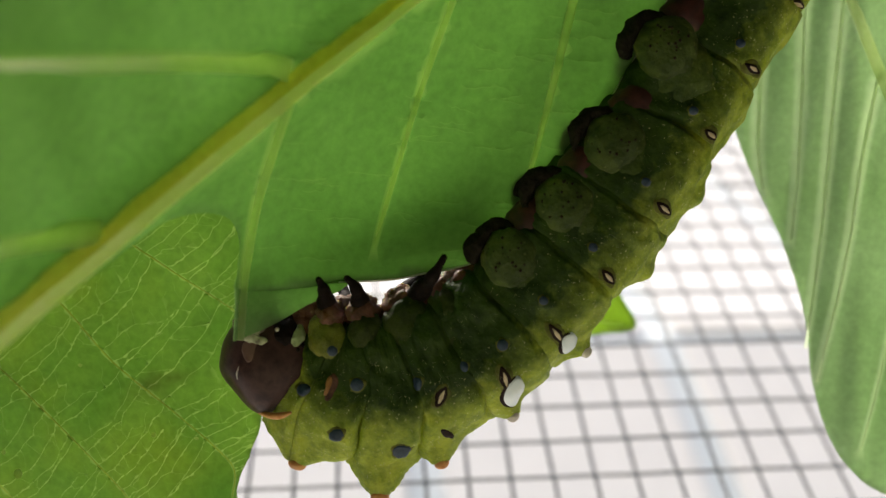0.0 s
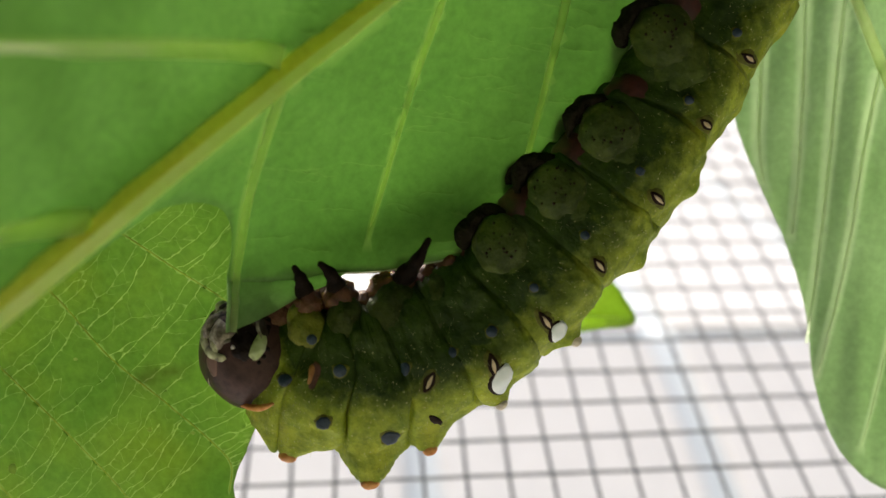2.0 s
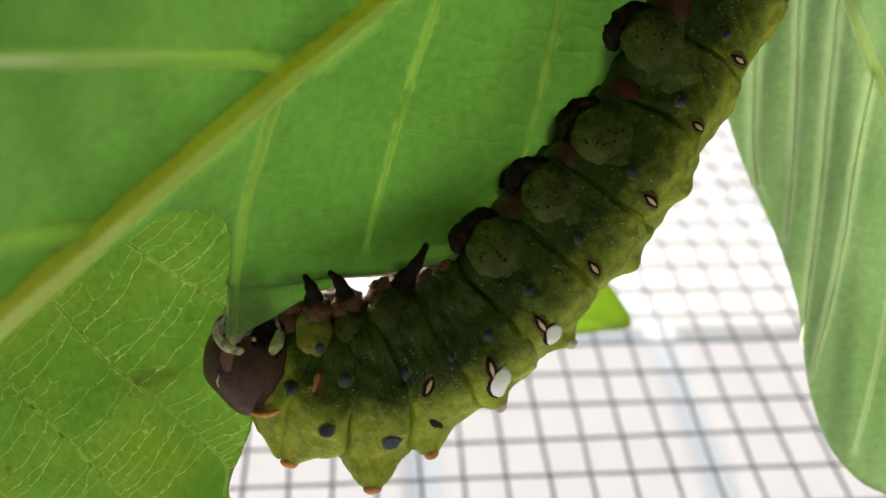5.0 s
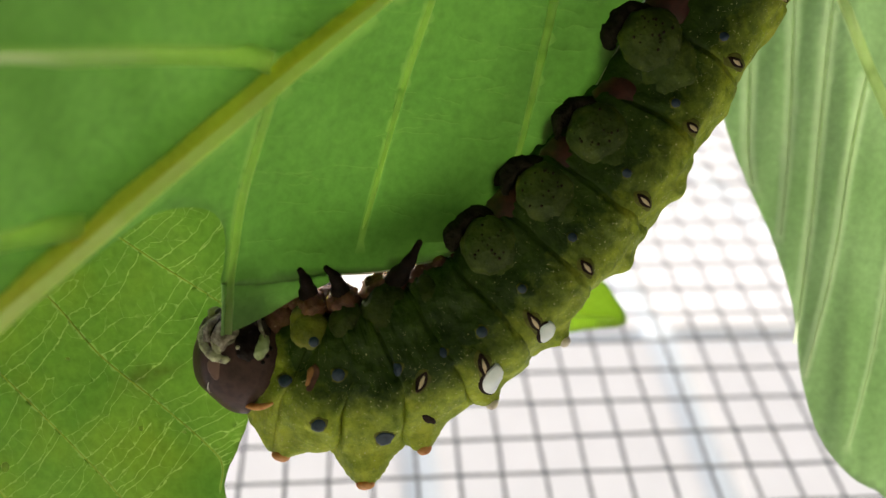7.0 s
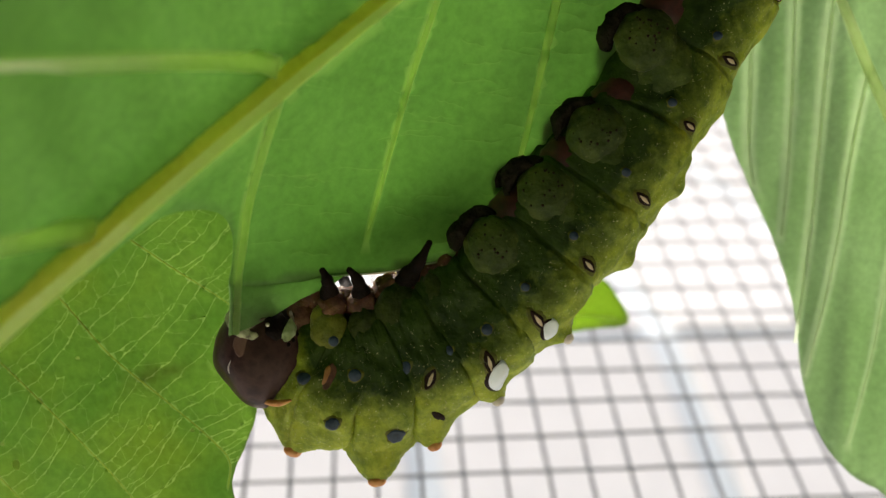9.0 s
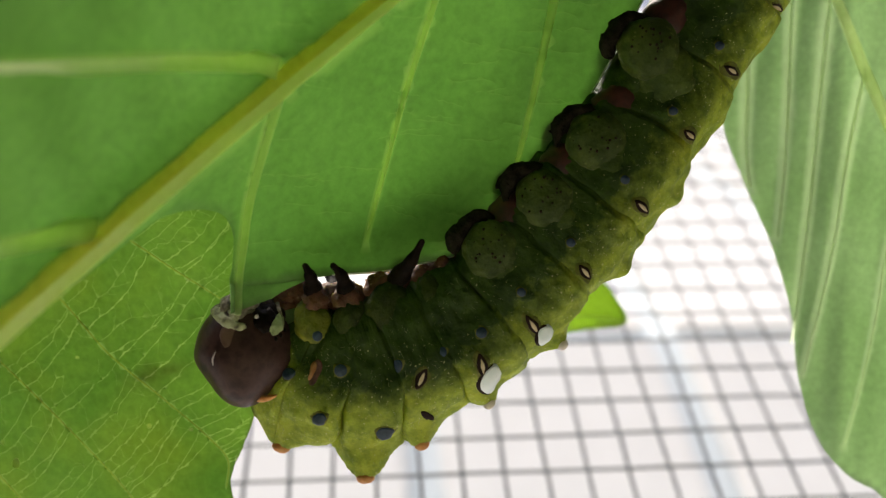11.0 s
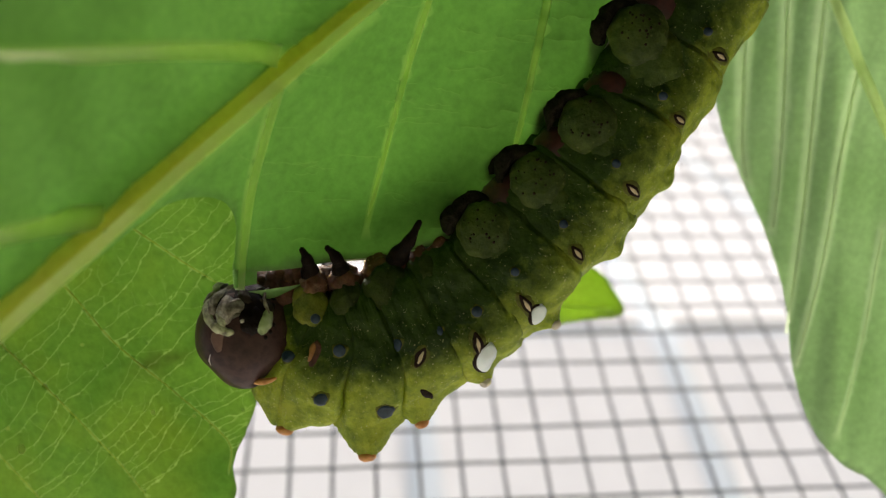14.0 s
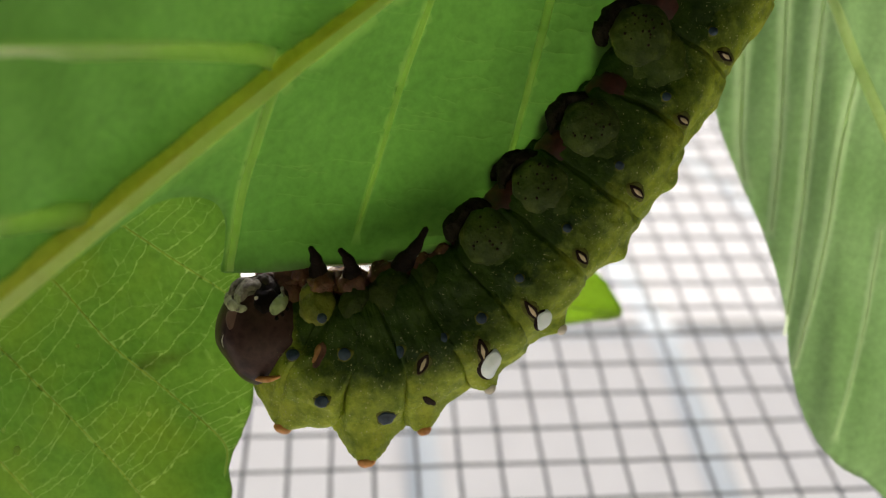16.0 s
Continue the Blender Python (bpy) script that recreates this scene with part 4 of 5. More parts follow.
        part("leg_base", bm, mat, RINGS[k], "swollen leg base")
    bm = bmesh.new()
    ball(bm, seat(0, nearer((-18.2, -16.8), -11.0)), [0.8 * MM, 0.35 * MM, 0.8 * MM], None, 10, 16)
    part("wart", bm, BLUE, RINGS[0], "small round blue wart")


legs()


def prolegs():
    dot_mesh = None
    out = Vector((-0.80, 0, 0.60))
    along = Vector((0.60, 0, 0.80))
    turn = Matrix((along, Vector((0, 1, 0)), out)).transposed()
    for k, p, s in ((5, (11.1, -1.4), 1.0), (6, (19.9, 7.6), 1.0), (7, (28.1, 17.5), 1.0), (8, (36.8, 33.0), 1.08)):
        c = nearer(p, -9.0)
        radii = (4.6 * s, 2.5, 4.5 * s)
        lump = lambda u: 1 + 0.10 * noise.noise(u * 1.7 + Vector((k, 0, 0))) + 0.06 * noise.noise(u * 4.5) + 0.03 * noise.noise(u * 11)
        bm = bmesh.new()
        ball(bm, seat(k, c), [v * MM for v in radii], turn, 30, 44, lump)
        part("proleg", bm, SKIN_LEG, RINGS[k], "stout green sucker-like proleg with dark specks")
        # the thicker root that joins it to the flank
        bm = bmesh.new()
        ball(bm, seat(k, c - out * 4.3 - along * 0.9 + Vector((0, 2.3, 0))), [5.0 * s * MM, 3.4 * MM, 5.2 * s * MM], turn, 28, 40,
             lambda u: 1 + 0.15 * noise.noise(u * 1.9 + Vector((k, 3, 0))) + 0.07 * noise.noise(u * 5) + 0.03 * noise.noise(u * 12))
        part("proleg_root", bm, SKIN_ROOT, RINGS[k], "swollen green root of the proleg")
        # dark gripping foot round the outer rim
        bm = bmesh.new()
        arc = [seat(k, c + Vector((0, 1.5, 0)) + out * (0.6 + 4.9 * s * math.cos(a)) + along * (5.0 * s * math.sin(a) - 0.6)) for a in (radians(-50 + 5 * i) for i in range(25))]
        tube(bm, arc, lambda t: (0.45 + 0.95 * math.sin(math.pi * min(1, max(0, t))) ** 0.8) * MM, 18, 1.8)
        for v in bm.verts:
            v.co += 0.0009 * noise.noise_vector(v.co * 260 + Vector((k, 0, 0))) + 0.0005 * noise.noise_vector(v.co * 700) + 0.0002 * noise.noise_vector(v.co * 1700)
        part("foot", bm, FOOT, RINGS[k], "dark brown gripping foot")
        bm = bmesh.new()
        arc = [seat(k, c + Vector((0, 6.5, 0)) + out * (2.0 + 4.6 * s * math.cos(a)) + along * (-1.5 + 4.6 * s * math.sin(a))) for a in (radians(-75 + 15 * i) for i in range(11))]
        tube(bm, arc, lambda t: (0.7 + 1.2 * math.sin(math.pi * min(1, max(0, t)))) * MM, 10, 1.4)
        part("foot", bm, FOOT, RINGS[k], "dark brown gripping foot")
        rnd = random.Random(70 + k)
        for i in range(20):
            a, q = rnd.uniform(0, 6.28), 0.72 * rnd.random() ** 0.5
            u = Vector((q * math.cos(a), 0, q * math.sin(a) + 0.12))
            u.y = -math.sqrt(max(0.05, 1 - u.x * u.x - u.z * u.z))
            u.normalize()
            v = Vector((u.x * radii[0], u.y * radii[1], u.z * radii[2])) * lump(u)
            if dot_mesh is None:
                bm = bmesh.new()
                ball(bm, (0, 0, 0), [0.22 * MM] * 3, None, 5, 8)
                o = part("dot", bm, DARK, RINGS[k])
                dot_mesh = o.data
            else:
                o = new("dot", dot_mesh)
                o.parent = RINGS[k]
            o.location = seat(k, c + turn @ v)
            o.scale = [rnd.uniform(0.4, 1.15)] * 3
        # reddish belly skin between the prolegs
        bm = bmesh.new()
        ball(bm, seat(k, c + along * 6.4 + out * 0.7 + Vector((0, 2.4, 0))), [4.8 * MM, 2.8 * MM, 3.5 * MM], turn, 14, 20, lambda u: 1 + 0.2 * noise.noise(u * 2.5))
        part("belly_fold", bm, RED, RINGS[k], "reddish belly skin")


prolegs()

HEAD_AT = (-28.1, -18.5)


def head_spot(way, a, b, turn, lift, dome, shape=None, sides=20, rough=0.0):
    """A domed plate lying on the head's shell around a direction; sizes in mm."""
    w = Vector(way).normalized()
    u = w.cross(Vector((0, 0, 1))).normalized()
    v = u.cross(w)
    ca, sa = math.cos(radians(turn)), math.sin(radians(turn))
    bm = bmesh.new()
    rows = []
    for i, q in enumerate((1.05, 0.98, 0.85, 0.6, 0.3)):
        row = []
        for j in range(sides):
            an = 2 * math.pi * j / sides
            m = q * (shape(an) if shape else 1.0) * (1 + 0.6 * rough * noise.noise(Vector((2 * math.cos(an), 2 * math.sin(an), a + 3 * b))))
            s, t = a * m * math.cos(an), b * m * math.sin(an)
            d = (w + u * (s * ca - t * sa) / 8.0 + v * (s * sa + t * ca) / 8.0).normalized()
            row.append(d * (head_radius(d) + (-0.3 if i == 0 else lift + dome * (1 - q * q) + rough * noise.noise(d * 9))) * MM)
        rows.append(row)
    vs = grid_faces(bm, rows, True)
    bm.faces.new(vs[-1])
    bmesh.ops.recalc_face_normals(bm, faces=bm.faces)
    return bm


def head_radius(u):
    """The shell: a plump egg with a shallow groove down the crown, mm."""
    base = 1 / math.sqrt((u.x / 8.3) ** 2 + (u.y / 8.2) ** 2 + (u.z / 8.6) ** 2)
    turn2 = (2 * u.x * u.z / max(1e-6, u.x ** 2 + u.z ** 2)) ** 2 * (u.x ** 2 + u.z ** 2)
    base *= 1 - 0.12 * turn2 * min(1.0, max(0.0, 0.15 - 3 * u.z))
    groove = 0.22 * math.exp(-((u.x + 0.62) / 0.06) ** 2) * max(0.0, -u.y)
    snout = 1.5 * math.exp(-((u - Vector((0.10, -0.42, 0.90))).length / 0.62) ** 2)
    return base - groove + snout + 0.10 * noise.noise(u * 3)


def head():
    bm = bmesh.new()
    ball(bm, (0, 0, 0), [MM] * 3, None, 36, 52, head_radius)
    ob = part("head", bm, HEAD, LARVA, "glossy dark brown head")
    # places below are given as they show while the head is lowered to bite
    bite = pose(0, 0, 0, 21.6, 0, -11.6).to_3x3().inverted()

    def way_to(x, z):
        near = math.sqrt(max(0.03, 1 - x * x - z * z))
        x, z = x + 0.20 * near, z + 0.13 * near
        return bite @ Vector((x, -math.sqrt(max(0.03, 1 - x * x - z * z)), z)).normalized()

    def strip(name, pts, r, mat, label, out=0.1, flat=0.7, end=0.35):
        bm = bmesh.new()
        line = []
        for x, z in pts:
            u = way_to(x, z)
            line.append(u * (head_radius(u) + out) * MM)
        tube(bm, smooth_line(line, 7), lambda t: r * (end + (1 - end) * math.sin(math.pi * min(1, max(0, t))) ** 0.6) * MM, 14, flat)
        for v in bm.verts:
            v.co += (0.00032 * noise.noise_vector(v.co * 420) + 0.00018 * noise.noise_vector(v.co * 1300)) * min(1.0, r)
        return part(name, bm, mat, ob, label)

    def plate(name, x, z, a, b, turn, mat, label, lift=0.05, dome=0.3, shape=None):
        return part(name, head_spot(way_to(x, z), a, b, turn, lift, dome, shape, 36, 0.45 * (mat is not FACE)), mat, ob, label)

    lump = lambda an: 1 + 0.12 * math.sin(3 * an + 1) + 0.07 * math.sin(5 * an)
    tri = lambda an: 0.72 / max(0.72, max(math.cos(an), math.cos(an - 2.094), math.cos(an + 2.094))) * (1 + 0.05 * math.sin(4 * an))
    drop = lambda an: 1 + 0.20 * math.cos(an) + 0.10 * math.cos(2 * an) - 0.06 * math.sin(3 * an)
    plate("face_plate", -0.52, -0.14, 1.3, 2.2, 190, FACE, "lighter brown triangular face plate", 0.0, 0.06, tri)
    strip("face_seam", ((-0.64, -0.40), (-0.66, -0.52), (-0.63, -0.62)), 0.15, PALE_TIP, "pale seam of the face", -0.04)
    # jaw plate made large, so its black also paints in the mouth's dark hollow
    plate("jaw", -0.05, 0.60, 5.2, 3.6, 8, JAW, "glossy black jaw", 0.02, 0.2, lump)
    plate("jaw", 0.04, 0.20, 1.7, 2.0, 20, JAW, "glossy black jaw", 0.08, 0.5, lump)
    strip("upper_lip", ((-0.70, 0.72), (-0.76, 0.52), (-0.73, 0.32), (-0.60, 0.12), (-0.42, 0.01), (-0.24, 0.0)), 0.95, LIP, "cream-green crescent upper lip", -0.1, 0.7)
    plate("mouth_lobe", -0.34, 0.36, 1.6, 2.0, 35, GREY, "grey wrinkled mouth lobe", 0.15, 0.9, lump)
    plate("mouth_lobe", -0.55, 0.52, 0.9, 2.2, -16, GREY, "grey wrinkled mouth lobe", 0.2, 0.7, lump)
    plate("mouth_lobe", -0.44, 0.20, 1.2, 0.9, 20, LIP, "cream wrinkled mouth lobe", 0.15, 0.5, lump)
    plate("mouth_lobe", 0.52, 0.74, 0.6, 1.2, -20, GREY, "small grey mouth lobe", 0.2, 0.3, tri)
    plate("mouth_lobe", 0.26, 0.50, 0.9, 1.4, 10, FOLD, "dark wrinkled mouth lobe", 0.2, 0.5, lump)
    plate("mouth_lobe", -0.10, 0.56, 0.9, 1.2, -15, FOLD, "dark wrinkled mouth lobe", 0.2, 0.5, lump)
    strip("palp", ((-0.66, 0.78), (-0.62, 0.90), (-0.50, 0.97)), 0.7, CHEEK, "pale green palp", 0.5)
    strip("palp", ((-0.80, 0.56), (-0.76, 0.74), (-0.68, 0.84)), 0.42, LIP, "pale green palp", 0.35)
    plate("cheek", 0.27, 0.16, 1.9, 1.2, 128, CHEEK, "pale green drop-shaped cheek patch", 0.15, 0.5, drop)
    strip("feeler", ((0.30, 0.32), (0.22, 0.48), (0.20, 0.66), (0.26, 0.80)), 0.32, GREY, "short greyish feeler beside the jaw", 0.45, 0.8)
    # a highlight on the mouth, painted as a small pale stub
    strip("mouth_glint", ((-0.12, 0.20), (-0.08, 0.16)), 0.34, PALE_TIP, "pale dot in place of a highlight on the mouthparts", 0.4, 0.9)
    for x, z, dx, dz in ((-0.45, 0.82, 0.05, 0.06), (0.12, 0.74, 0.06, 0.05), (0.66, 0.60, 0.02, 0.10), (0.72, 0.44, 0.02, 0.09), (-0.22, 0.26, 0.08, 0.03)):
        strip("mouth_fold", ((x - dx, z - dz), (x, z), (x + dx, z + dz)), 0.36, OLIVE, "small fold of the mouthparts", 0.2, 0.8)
    for way in ((0.62, -0.62, 0.30), (0.70, -0.55, 0.38), (0.74, -0.45, 0.48)):
        part("eye", head_spot(way, 0.33, 0.33, 0, 0.05, 0.2, None, 10), JAW, ob, "tiny black simple eye")
    ob.location = nearer(HEAD_AT, -2.2) * MM
    return ob


HEAD_PART = head()


# ---- what moves ----
def sway(ob, rows, home):
    walk(ob, [(t, pose((home[0] + dx) * MM, 0, (home[1] + dz) * MM, 0, turn, 0)) for t, dx, dz, turn in rows])


def motions():
    for k, rows in enumerate((
            [(0, 0, 0, 0), (0.5, 0.72, 0.56, 1.25), (1, 0.21, 0.37, -0.11), (1.5, -3.08, 1.2, -2.73), (2, -2.57, 0.44, -2.6), (2.5, -2.5, 0.52, -2.35), (3, 0.45, -2.3, -3.24), (3.5, -0.7, -0.6, -0.9), (4, 0.09, -0.47, -0.75), (6.5, -1.55, 0.3, -0.72), (7, -0.81, 0.37, -0.06), (7.5, -1.62, 1.89, 1.11), (8, 0.88, -0.55, 0.49), (8.5, 0.59, -0.08, 1.4), (9, 1.06, 0.66, 1.95), (11.5, -1.22, 1.28, 0.84), (12, 0.46, 0.8, 1.7), (12.5, -2.41, 2.52, -0.2), (13, -0.5, 0.66, -1.02), (13.5, -0.52, 1.08, 0.99), (14, -1.5, 1.89, -0.28), (14.5, -1.35, 2.34, 0.09), (15, -2.26, 3.7, 1.12), (15.5, -0.26, 1.47, 0.1), (16, 0.03, 2.47, 1.81)],
            [(0, 0, 0, 0), (0.5, 0.5, 0.48, 2.06), (1, 0.22, 0.38, -0.38), (1.5, -2.65, 1.41, -4.29), (2, -2.25, 0.77, -4.82), (2.5, -2.23, 0.83, -4.26), (3, 0.65, -1.66, -7.4), (3.5, -0.63, -0.44, -1.95), (4, 0.01, -0.16, -2.64), (6.5, -1.48, 0.4, -1.95), (7, -0.85, 0.42, -1.07), (7.5, -1.77, 1.77, 1.5), (8, 0.72, -0.51, -0.65), (8.5, 0.39, -0.21, 1.61), (9, 0.73, 0.51, 2.32), (11.5, -1.28, 1.11, 1.05), (12, 0.23, 0.59, 2.1), (12.5, -2.37, 2.53, -1.09), (13, -0.4, 0.79, -3.2), (13.5, -0.56, 0.85, 1.17), (14, -1.47, 1.93, -1.5), (14.5, -1.29, 2.22, -0.45), (15, -2.2, 3.3, 2.04), (15.5, -0.21, 1.37, -0.69), (16, -0.05, 2.04, 3.04)],
            [(0, 0, 0, 0), (0.5, -0.03, 0.45, 0.02), (1, 0.14, 0.44, -0.44), (1.5, -1.88, 1.42, 0.12), (2, -1.72, 1.11, -1.43), (2.5, -1.74, 1.1, -1), (3, 0.76, -0.65, -4.53), (3.5, -0.55, -0.19, -1.13), (4, -0.28, 0.46, -2.74), (6.5, -1.37, 0.75, -1.87), (7, -0.98, 0.83, -2.24), (7.5, -1.98, 1.91, -0.59), (8, 0.26, 0.15, -3.6), (8.5, 0.01, 0.09, -1.89), (9, -0.12, 0.9, -2.52), (11.5, -1.32, 1.29, -1.34), (12, -0.21, 0.93, -1.89), (12.5, -2.32, 2.91, -1.99), (13, -0.4, 1.49, -4.01), (13.5, -0.56, 1.07, -1.63), (14, -1.35, 2.44, -2.45), (14.5, -1.21, 2.5, -2.03), (15, -2.06, 3.2, -0.49), (15.5, -0.23, 1.72, -2.73), (16, -0.3, 1.89, -0.78)],
            [(0, 0, 0, 0), (0.5, -0.17, 0.47, -0.67), (1, 0.03, 0.5, -0.57), (1.5, -1.64, 1.33, 1.79), (2, -1.63, 1.29, 0.2), (2.5, -1.62, 1.22, 0.48), (3, 0.6, 0.08, -3.08), (3.5, -0.53, 0.01, -0.31), (4, -0.44, 0.88, -1.7), (6.5, -1.37, 1.05, -0.43), (7, -1.1, 1.2, -1.19), (7.5, -2.07, 2.08, -0.36), (8, -0.08, 0.83, -3.22), (8.5, -0.22, 0.52, -1.96), (9, -0.6, 1.41, -2.65), (11.5, -1.31, 1.56, 0.93), (12, -0.45, 1.31, -0.8), (12.5, -2.45, 3.22, 0.44), (13, -0.61, 2.15, -1.46), (13.5, -0.64, 1.35, 0.97), (14, -1.5, 2.85, -0.15), (14.5, -1.4, 2.84, 0.23), (15, -2.06, 3.26, 2.82), (15.5, -0.44, 2.17, -0.73), (16, -0.5, 2.04, -0.23)],
            [(0, 0, 0, 0), (0.5, -0.29, 0.53, -0.46), (1, -0.13, 0.63, -0.9), (1.5, -1.44, 1.07, 1.75), (2, -1.54, 1.14, 1.23), (2.5, -1.48, 1.08, 1.27), (3, 0.18, 0.49, -2.61), (3.5, -0.52, -0.03, 0.42), (4, -0.67, 1.1, -1.31), (6.5, -1.33, 0.82, 1.6), (7, -1.19, 1.09, 0.75), (7.5, -2.11, 1.8, 1.91), (8, -0.53, 0.94, -0.8), (8.5, -0.45, 0.43, 0.66), (9, -1.02, 1.38, -0.07), (11.5, -1.28, 1.02, 3.06), (12, -0.74, 1.08, 1.26), (12.5, -2.65, 2.7, 2.75), (13, -1.03, 1.92, 0.71), (13.5, -0.81, 0.78, 2.67), (14, -1.89, 2.44, 1.97), (14.5, -1.77, 2.26, 2.54), (15, -2.09, 2.36, 4.45), (15.5, -0.79, 1.8, 1.4), (16, -0.6, 1.65, 1.81)],
            [(0, 0, 0, 0), (0.5, -0.43, 0.49, -0.17), (1, -0.3, 0.7, -0.56), (1.5, -1.19, 0.8, 1.68), (2, -1.38, 0.93, 1.21), (2.5, -1.35, 0.82, 1.42), (3, -0.19, 0.76, -1.35), (3.5, -0.47, -0.09, 0.72), (4, -0.83, 1.19, -0.2), (6.5, -1.26, 0.5, 1.6), (7, -1.28, 0.86, 0.91), (7.5, -2.14, 1.37, 1.86), (8, -0.9, 0.87, -0.42), (8.5, -0.65, 0.19, 0.37), (9, -1.34, 1.17, 0.13), (11.5, -1.27, 0.38, 2.33), (12, -0.87, 0.69, 1.34), (12.5, -2.76, 2.02, 2.28), (13, -1.42, 1.57, 0.48), (13.5, -0.99, 0.16, 1.77), (14, -2.1, 1.86, 1.86), (14.5, -2.05, 1.6, 1.83), (15, -2.17, 1.44, 3.12), (15.5, -1.2, 1.32, 0.5), (16, -0.92, 1.1, 0.24)],
            [(0, 0, 0, 0), (0.5, -0.51, 0.44, 0.02), (1, -0.42, 0.73, -0.34), (1.5, -0.94, 0.54, 1.64), (2, -1.22, 0.74, 1.34), (2.5, -1.15, 0.56, 1.47), (3, -0.45, 0.86, -0.95), (3.5, -0.36, -0.23, 0.79), (4, -0.89, 1.15, 0.03), (6.5, -1.04, 0.23, 1.54), (7, -1.16, 0.61, 1.35), (7.5, -1.93, 0.97, 2.06), (8, -1.04, 0.8, -0.06), (8.5, -0.65, 0.11, 0.39), (9, -1.41, 1.01, 0.29), (11.5, -1.03, -0.02, 1.86), (12, -0.89, 0.36, 0.73), (12.5, -2.6, 1.48, 2.06), (13, -1.51, 1.32, 0.49), (13.5, -0.84, -0.21, 1.59), (14, -2, 1.37, 1.72), (14.5, -1.96, 1.14, 1.56), (15, -1.92, 0.78, 2.69), (15.5, -1.28, 1.07, 0.53), (16, -1.02, 0.94, 0.14)],
            [(0, 0, 0, 0), (0.5, -0.5, 0.29, -0.01), (1, -0.45, 0.79, -0.18), (1.5, -0.64, 0.24, 1.42), (2, -0.97, 0.45, 1.12), (2.5, -0.95, 0.31, 1.16), (3, -0.67, 0.83, -0.8), (3.5, -0.23, -0.31, 0.71), (4, -0.93, 1.01, 0.08), (6.5, -0.79, 0.11, 2.13), (7, -0.87, 0.44, 1.92), (7.5, -1.53, 0.68, 2.79), (8, -1.03, 0.76, 0.75), (8.5, -0.56, 0.13, 1.43), (9, -1.33, 0.9, 1.2), (11.5, -0.78, -0.21, 2.11), (12, -0.83, 0.16, 1.26), (12.5, -2.3, 1.01, 2.4), (13, -1.46, 1.21, 1.02), (13.5, -0.62, -0.4, 1.94), (14, -1.78, 1, 2.08), (14.5, -1.79, 0.84, 2.01), (15, -1.52, 0.38, 2.99), (15.5, -1.21, 0.91, 0.95), (16, -0.91, 0.88, 0.45)],
            [(0, 0, 0, 0), (0.5, -0.68, 0.32, -0.59), (1, -0.64, 0.84, -0.54), (1.5, -0.43, 0.1, 0.77), (2, -0.84, 0.33, 0.46), (2.5, -0.77, 0.17, 0.97), (3, -1.18, 0.95, -1.64), (3.5, -0.13, -0.39, 0.48), (4, -1.16, 1, -0.77), (6.5, -0.68, -0.05, 1.4), (7, -0.74, 0.29, 1.37), (7.5, -1.34, 0.42, 1.85), (8, -1.38, 0.75, -0.43), (8.5, -0.58, 0.01, 0.9), (9, -1.54, 0.82, 0.1), (11.5, -0.6, -0.4, 1.48), (12, -1.01, 0.06, -0.13), (12.5, -2.23, 0.72, 1.2), (13, -1.9, 1.19, -0.52), (13.5, -0.57, -0.56, 1.16), (14, -1.81, 0.81, 0.72), (14.5, -1.78, 0.66, 0.94), (15, -1.09, 0.02, 2.61), (15.5, -1.3, 0.87, 0.04), (16, -0.88, 0.9, 0.15)],
            [(0, 0, 0, 0), (0.5, -0.77, 0.37, -0.14), (1, -0.85, 0.83, -0.41), (1.5, -0.31, 0.03, 0.56), (2, -0.8, 0.26, 0.4), (2.5, -0.57, 0.02, 1.03), (3, -1.51, 1.06, -0.67), (3.5, -0.05, -0.42, 0.41), (4, -1.38, 1.1, -0.54), (6.5, -0.77, -0.16, 0.38), (7, -0.58, 0.19, 1.1), (7.5, -1.36, 0.23, 0.87), (8, -1.71, 0.87, -0.59), (8.5, -0.78, -0.03, -0.15), (9, -1.8, 0.84, -0.23), (11.5, -0.67, -0.54, 0.39), (12, -1.48, 0.1, -1.05), (12.5, -2.39, 0.53, 0.46), (13, -2.54, 1.14, -1.01), (13.5, -0.81, -0.69, -0.11), (14, -2.08, 0.72, -0.1), (14.5, -1.98, 0.51, 0.23), (15, -0.98, -0.35, 1.34), (15.5, -1.56, 0.86, -0.48), (16, -0.83, 0.94, 0.16)],
            [(0, 0, 0, 0), (0.5, -0.76, 0.37, 0), (1, -0.83, 0.86, -0.04), (1.5, -0.35, -0.02, 0.06), (2, -0.83, 0.21, 0.05), (2.5, -0.65, -0.1, 0.12), (3, -1.46, 1.11, -0.03), (3.5, -0.07, -0.46, 0.05), (4, -1.33, 1.15, -0.04), (6.5, -0.8, -0.18, 0.03), (7, -0.65, 0.09, 0.13), (7.5, -1.42, 0.16, 0.08), (8, -1.66, 0.95, -0.05), (8.5, -0.77, 0.02, -0.03), (9, -1.78, 0.88, -0.01), (11.5, -0.71, -0.57, 0.02), (12, -1.42, 0.22, -0.13), (12.5, -2.43, 0.48, 0.04), (13, -2.49, 1.22, -0.11), (13.5, -0.82, -0.67, -0.04), (14, -2.08, 0.73, -0.02), (14.5, -2.01, 0.49, 0.02), (15, -1.1, -0.5, 0.12), (15.5, -1.54, 0.91, -0.06), (16, -0.83, 0.93, 0.02)]
    )):
        sway(RINGS[k], rows, PIVOT[k])
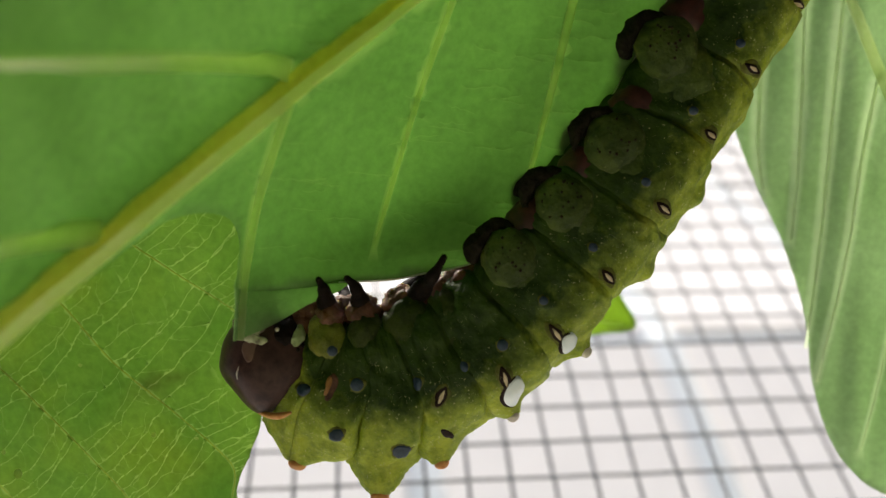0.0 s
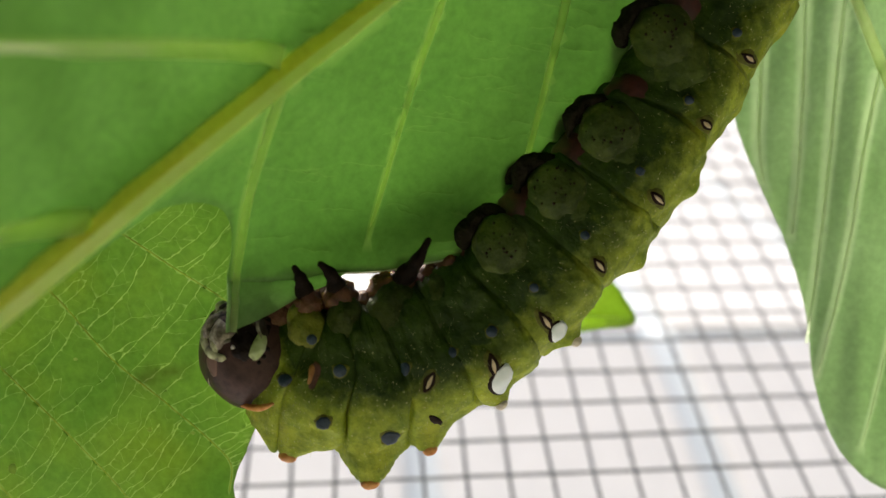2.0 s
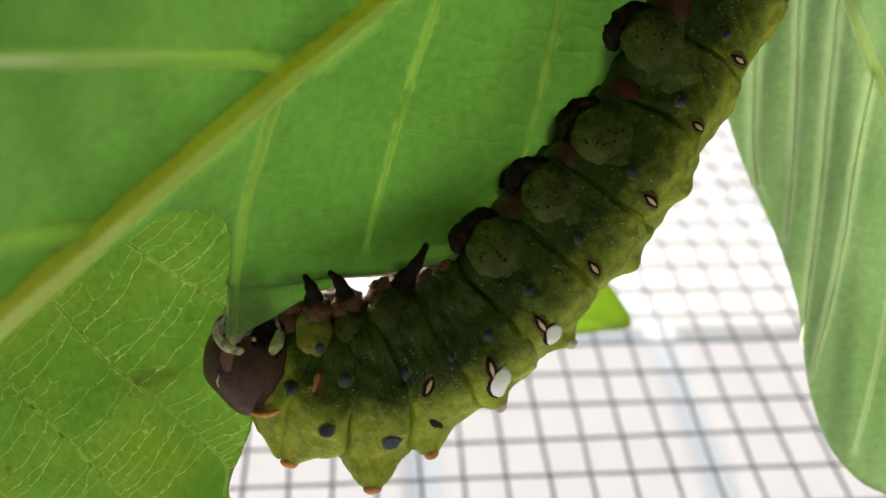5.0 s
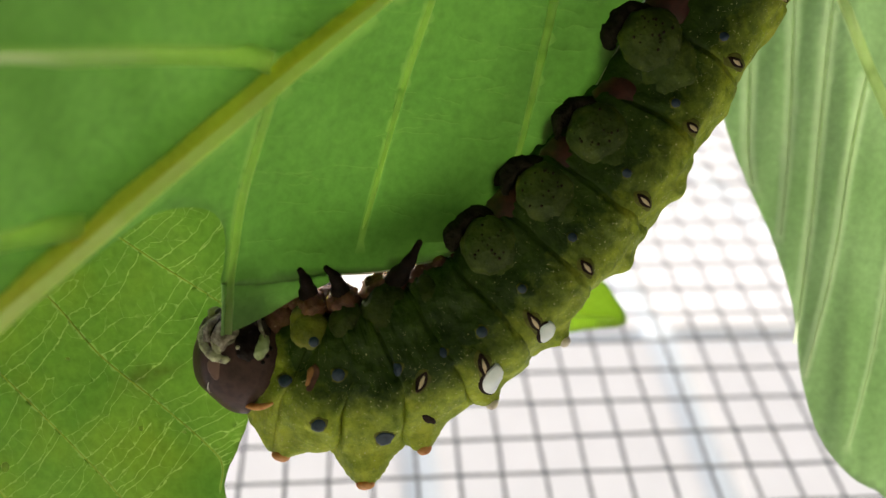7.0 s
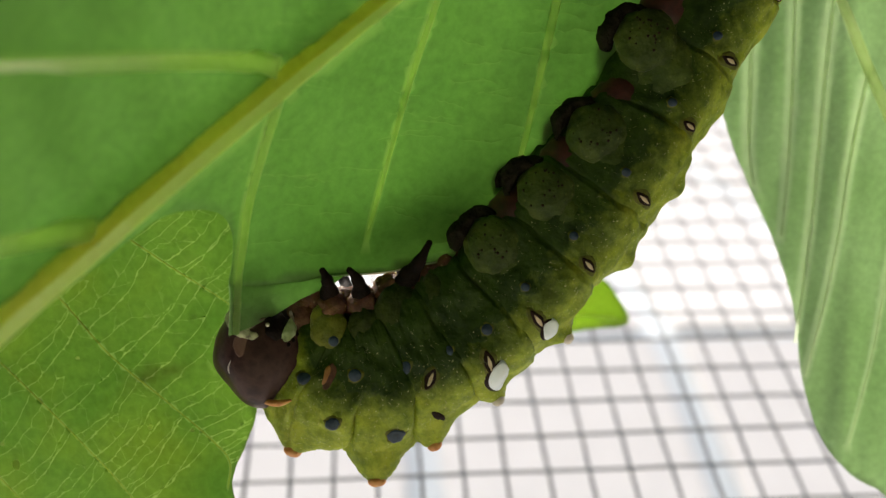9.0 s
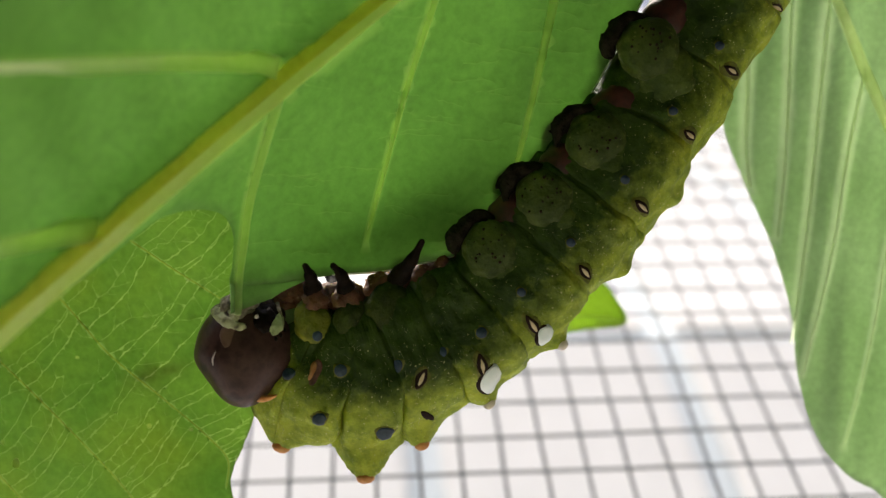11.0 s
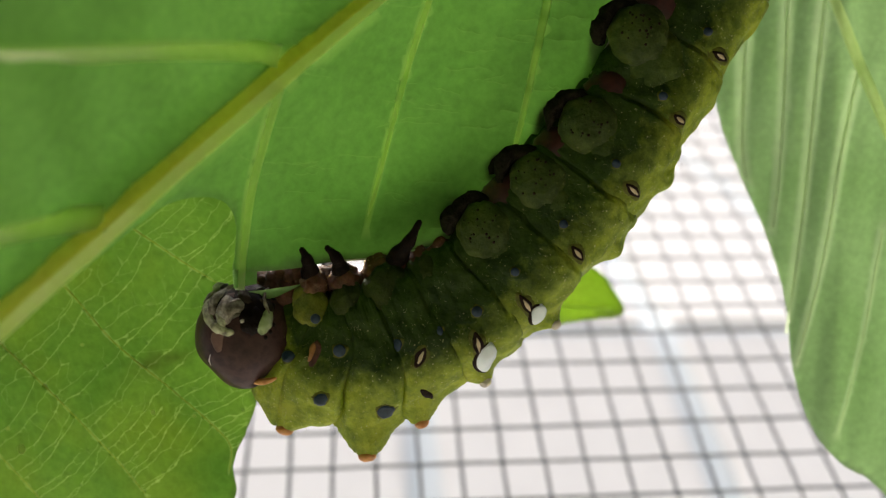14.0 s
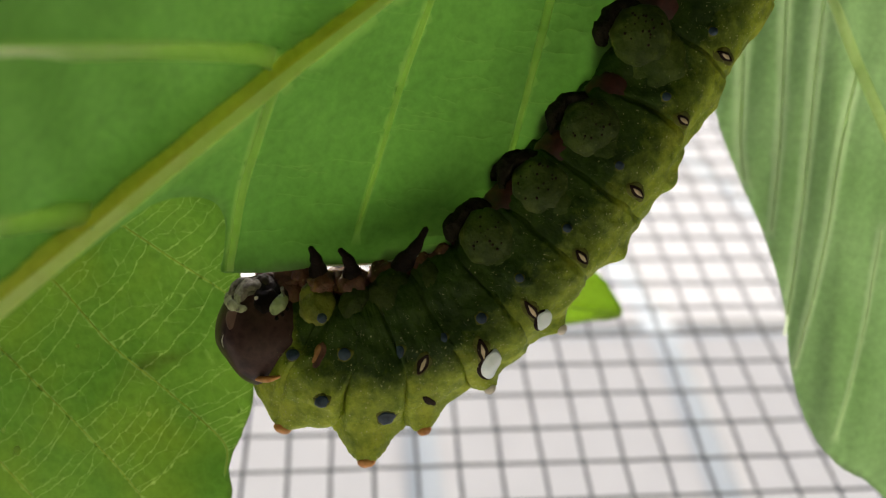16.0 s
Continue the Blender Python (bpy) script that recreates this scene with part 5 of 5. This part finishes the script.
    # the head: its place beside its home, nod, turn, lean, and how far it comes towards the viewer
    head_rows = [(0, 0.01, -0.01, 0.17, -7.16, 1.72, 0.17), (0.5, 0.28, 0.64, 10.79, 1.89, 4.71, 0.19), (1, 0.28, 0.01, -8.14, -9.05, -0.87, 0.03), (1.5, -2.69, 0.36, -20.77, -37.11, 0.97, -0.15), (2, -2.79, -0.03, -23.93, -30.68, 3.08, -0.19), (2.5, -2.66, 0.12, -21.47, -22.63, -0.15, -0.03), (3, 0.01, -2.59, -20.28, -18.91, 4.08, -0.05), (3.5, -1.21, -0.72, -10.76, -11.57, 3.17, -0.09), (4, -0.5, -0.7, -2.84, -9.52, 3.23, -0), (6.5, -2.74, -0.8, -21.16, -19.62, -0.84, -0), (7, -2.21, -0.88, -20.37, -16.25, -0.5, 0.01), (7.5, -2.7, 0.5, -10.29, -18.67, -0.46, 0.03), (8, -0.55, -1.38, -7.7, -10.87, 2.67, 0.06), (8.5, -0.6, -0.87, -6.96, -7.28, 0.1, 0.19), (9, -0.29, -0.11, -1.36, -9.63, 1.94, 0.4), (11.5, -3.5, -0.1, 6.33, 4.36, 4.35, 4.26), (12, -2.15, -0.23, 3.76, 19.68, 3.34, 5.25), (12.5, -4.64, 1.4, -12.05, -12.12, 2.16, 3.12), (13, -3.27, -0.55, -6.95, 6.38, 4.46, 5.32), (13.5, -2.07, -0.1, -0.73, -0.34, 2.32, 5.38), (14, -3.49, 0.72, -17.25, -13.19, 2.11, 2.15), (14.5, -4.38, 1.12, 0.04, 3.06, 2.7, 5.42), (15, -5.14, 2.94, -2.39, 0.32, 2.81, 4.99), (15.5, -1.62, 0.77, -21.05, -30.72, -0.65, -0.03), (16, 0.43, 1.61, 3.47, -28.83, -1.03, 0.1)]
    head_at = lambda dx, dz, out: nearer((HEAD_AT[0] + dx, HEAD_AT[1] + dz), -2.2 - out) * MM
    walk(HEAD_PART, [(t, pose(*head_at(dx, dz, out), -nod, lean, 0.75 * turn)) for t, dx, dz, nod, turn, lean, out in head_rows])
    walk(LEAF_FRONT, [(t, BASE @ pose(0, 0.14, 0) @ pose(dx * MM, 0, (10 + dz) * MM, 0, turn, 0) @ pose(0, 0, -10 * MM)) for t, dx, dz, turn in (
        [(0, -0, -0, -0), (0.5, -0.17, 0, -0.29), (1, -0.3, 0.52, -0.19), (1.5, -0.48, 0.44, -0.1), (2, -0.7, 0.28, -0.11), (2.5, -0.51, 0.3, -0.35), (3, -0.01, 0.17, -0.7), (3.5, -0.3, -0.41, 0.11), (4, -0.13, 0.52, -0.88), (6.5, -0.16, 0.05, -0.96), (7, -0.29, 0.34, -1.01), (7.5, -0.41, 0.49, -1.42), (8, -0.28, 0.04, -1.24), (8.5, -0.14, 0.04, -0.84), (9, -0.39, 0.37, -1.12), (11.5, -0.05, 0.69, -1.61), (12, -0.06, 0.22, -1.68), (12.5, -0.53, 0.53, -1.18), (13, 0.03, 0.85, -1.61), (13.5, 0.16, 0.59, -1.98), (14, -0.34, 1.22, -2.14), (14.5, 0.15, 1.04, -2.14), (15, -0.2, 0.98, -1.58), (15.5, -0.45, 0.41, -0.87), (16, -0.87, 0.1, 0.07)]
    )])

    # bitten pieces hang on the leaf until they are bitten off and drawn into the mouth
    for piece, home, t in BITES:
        swallowed = [(row[0], Matrix.Translation(head_at(row[1], row[2], row[6]))) for row in head_rows if row[0] > t + 0.3]
        walk(piece, [(0, Matrix.Translation(home)), (t, Matrix.Translation(home)), *swallowed])


motions()
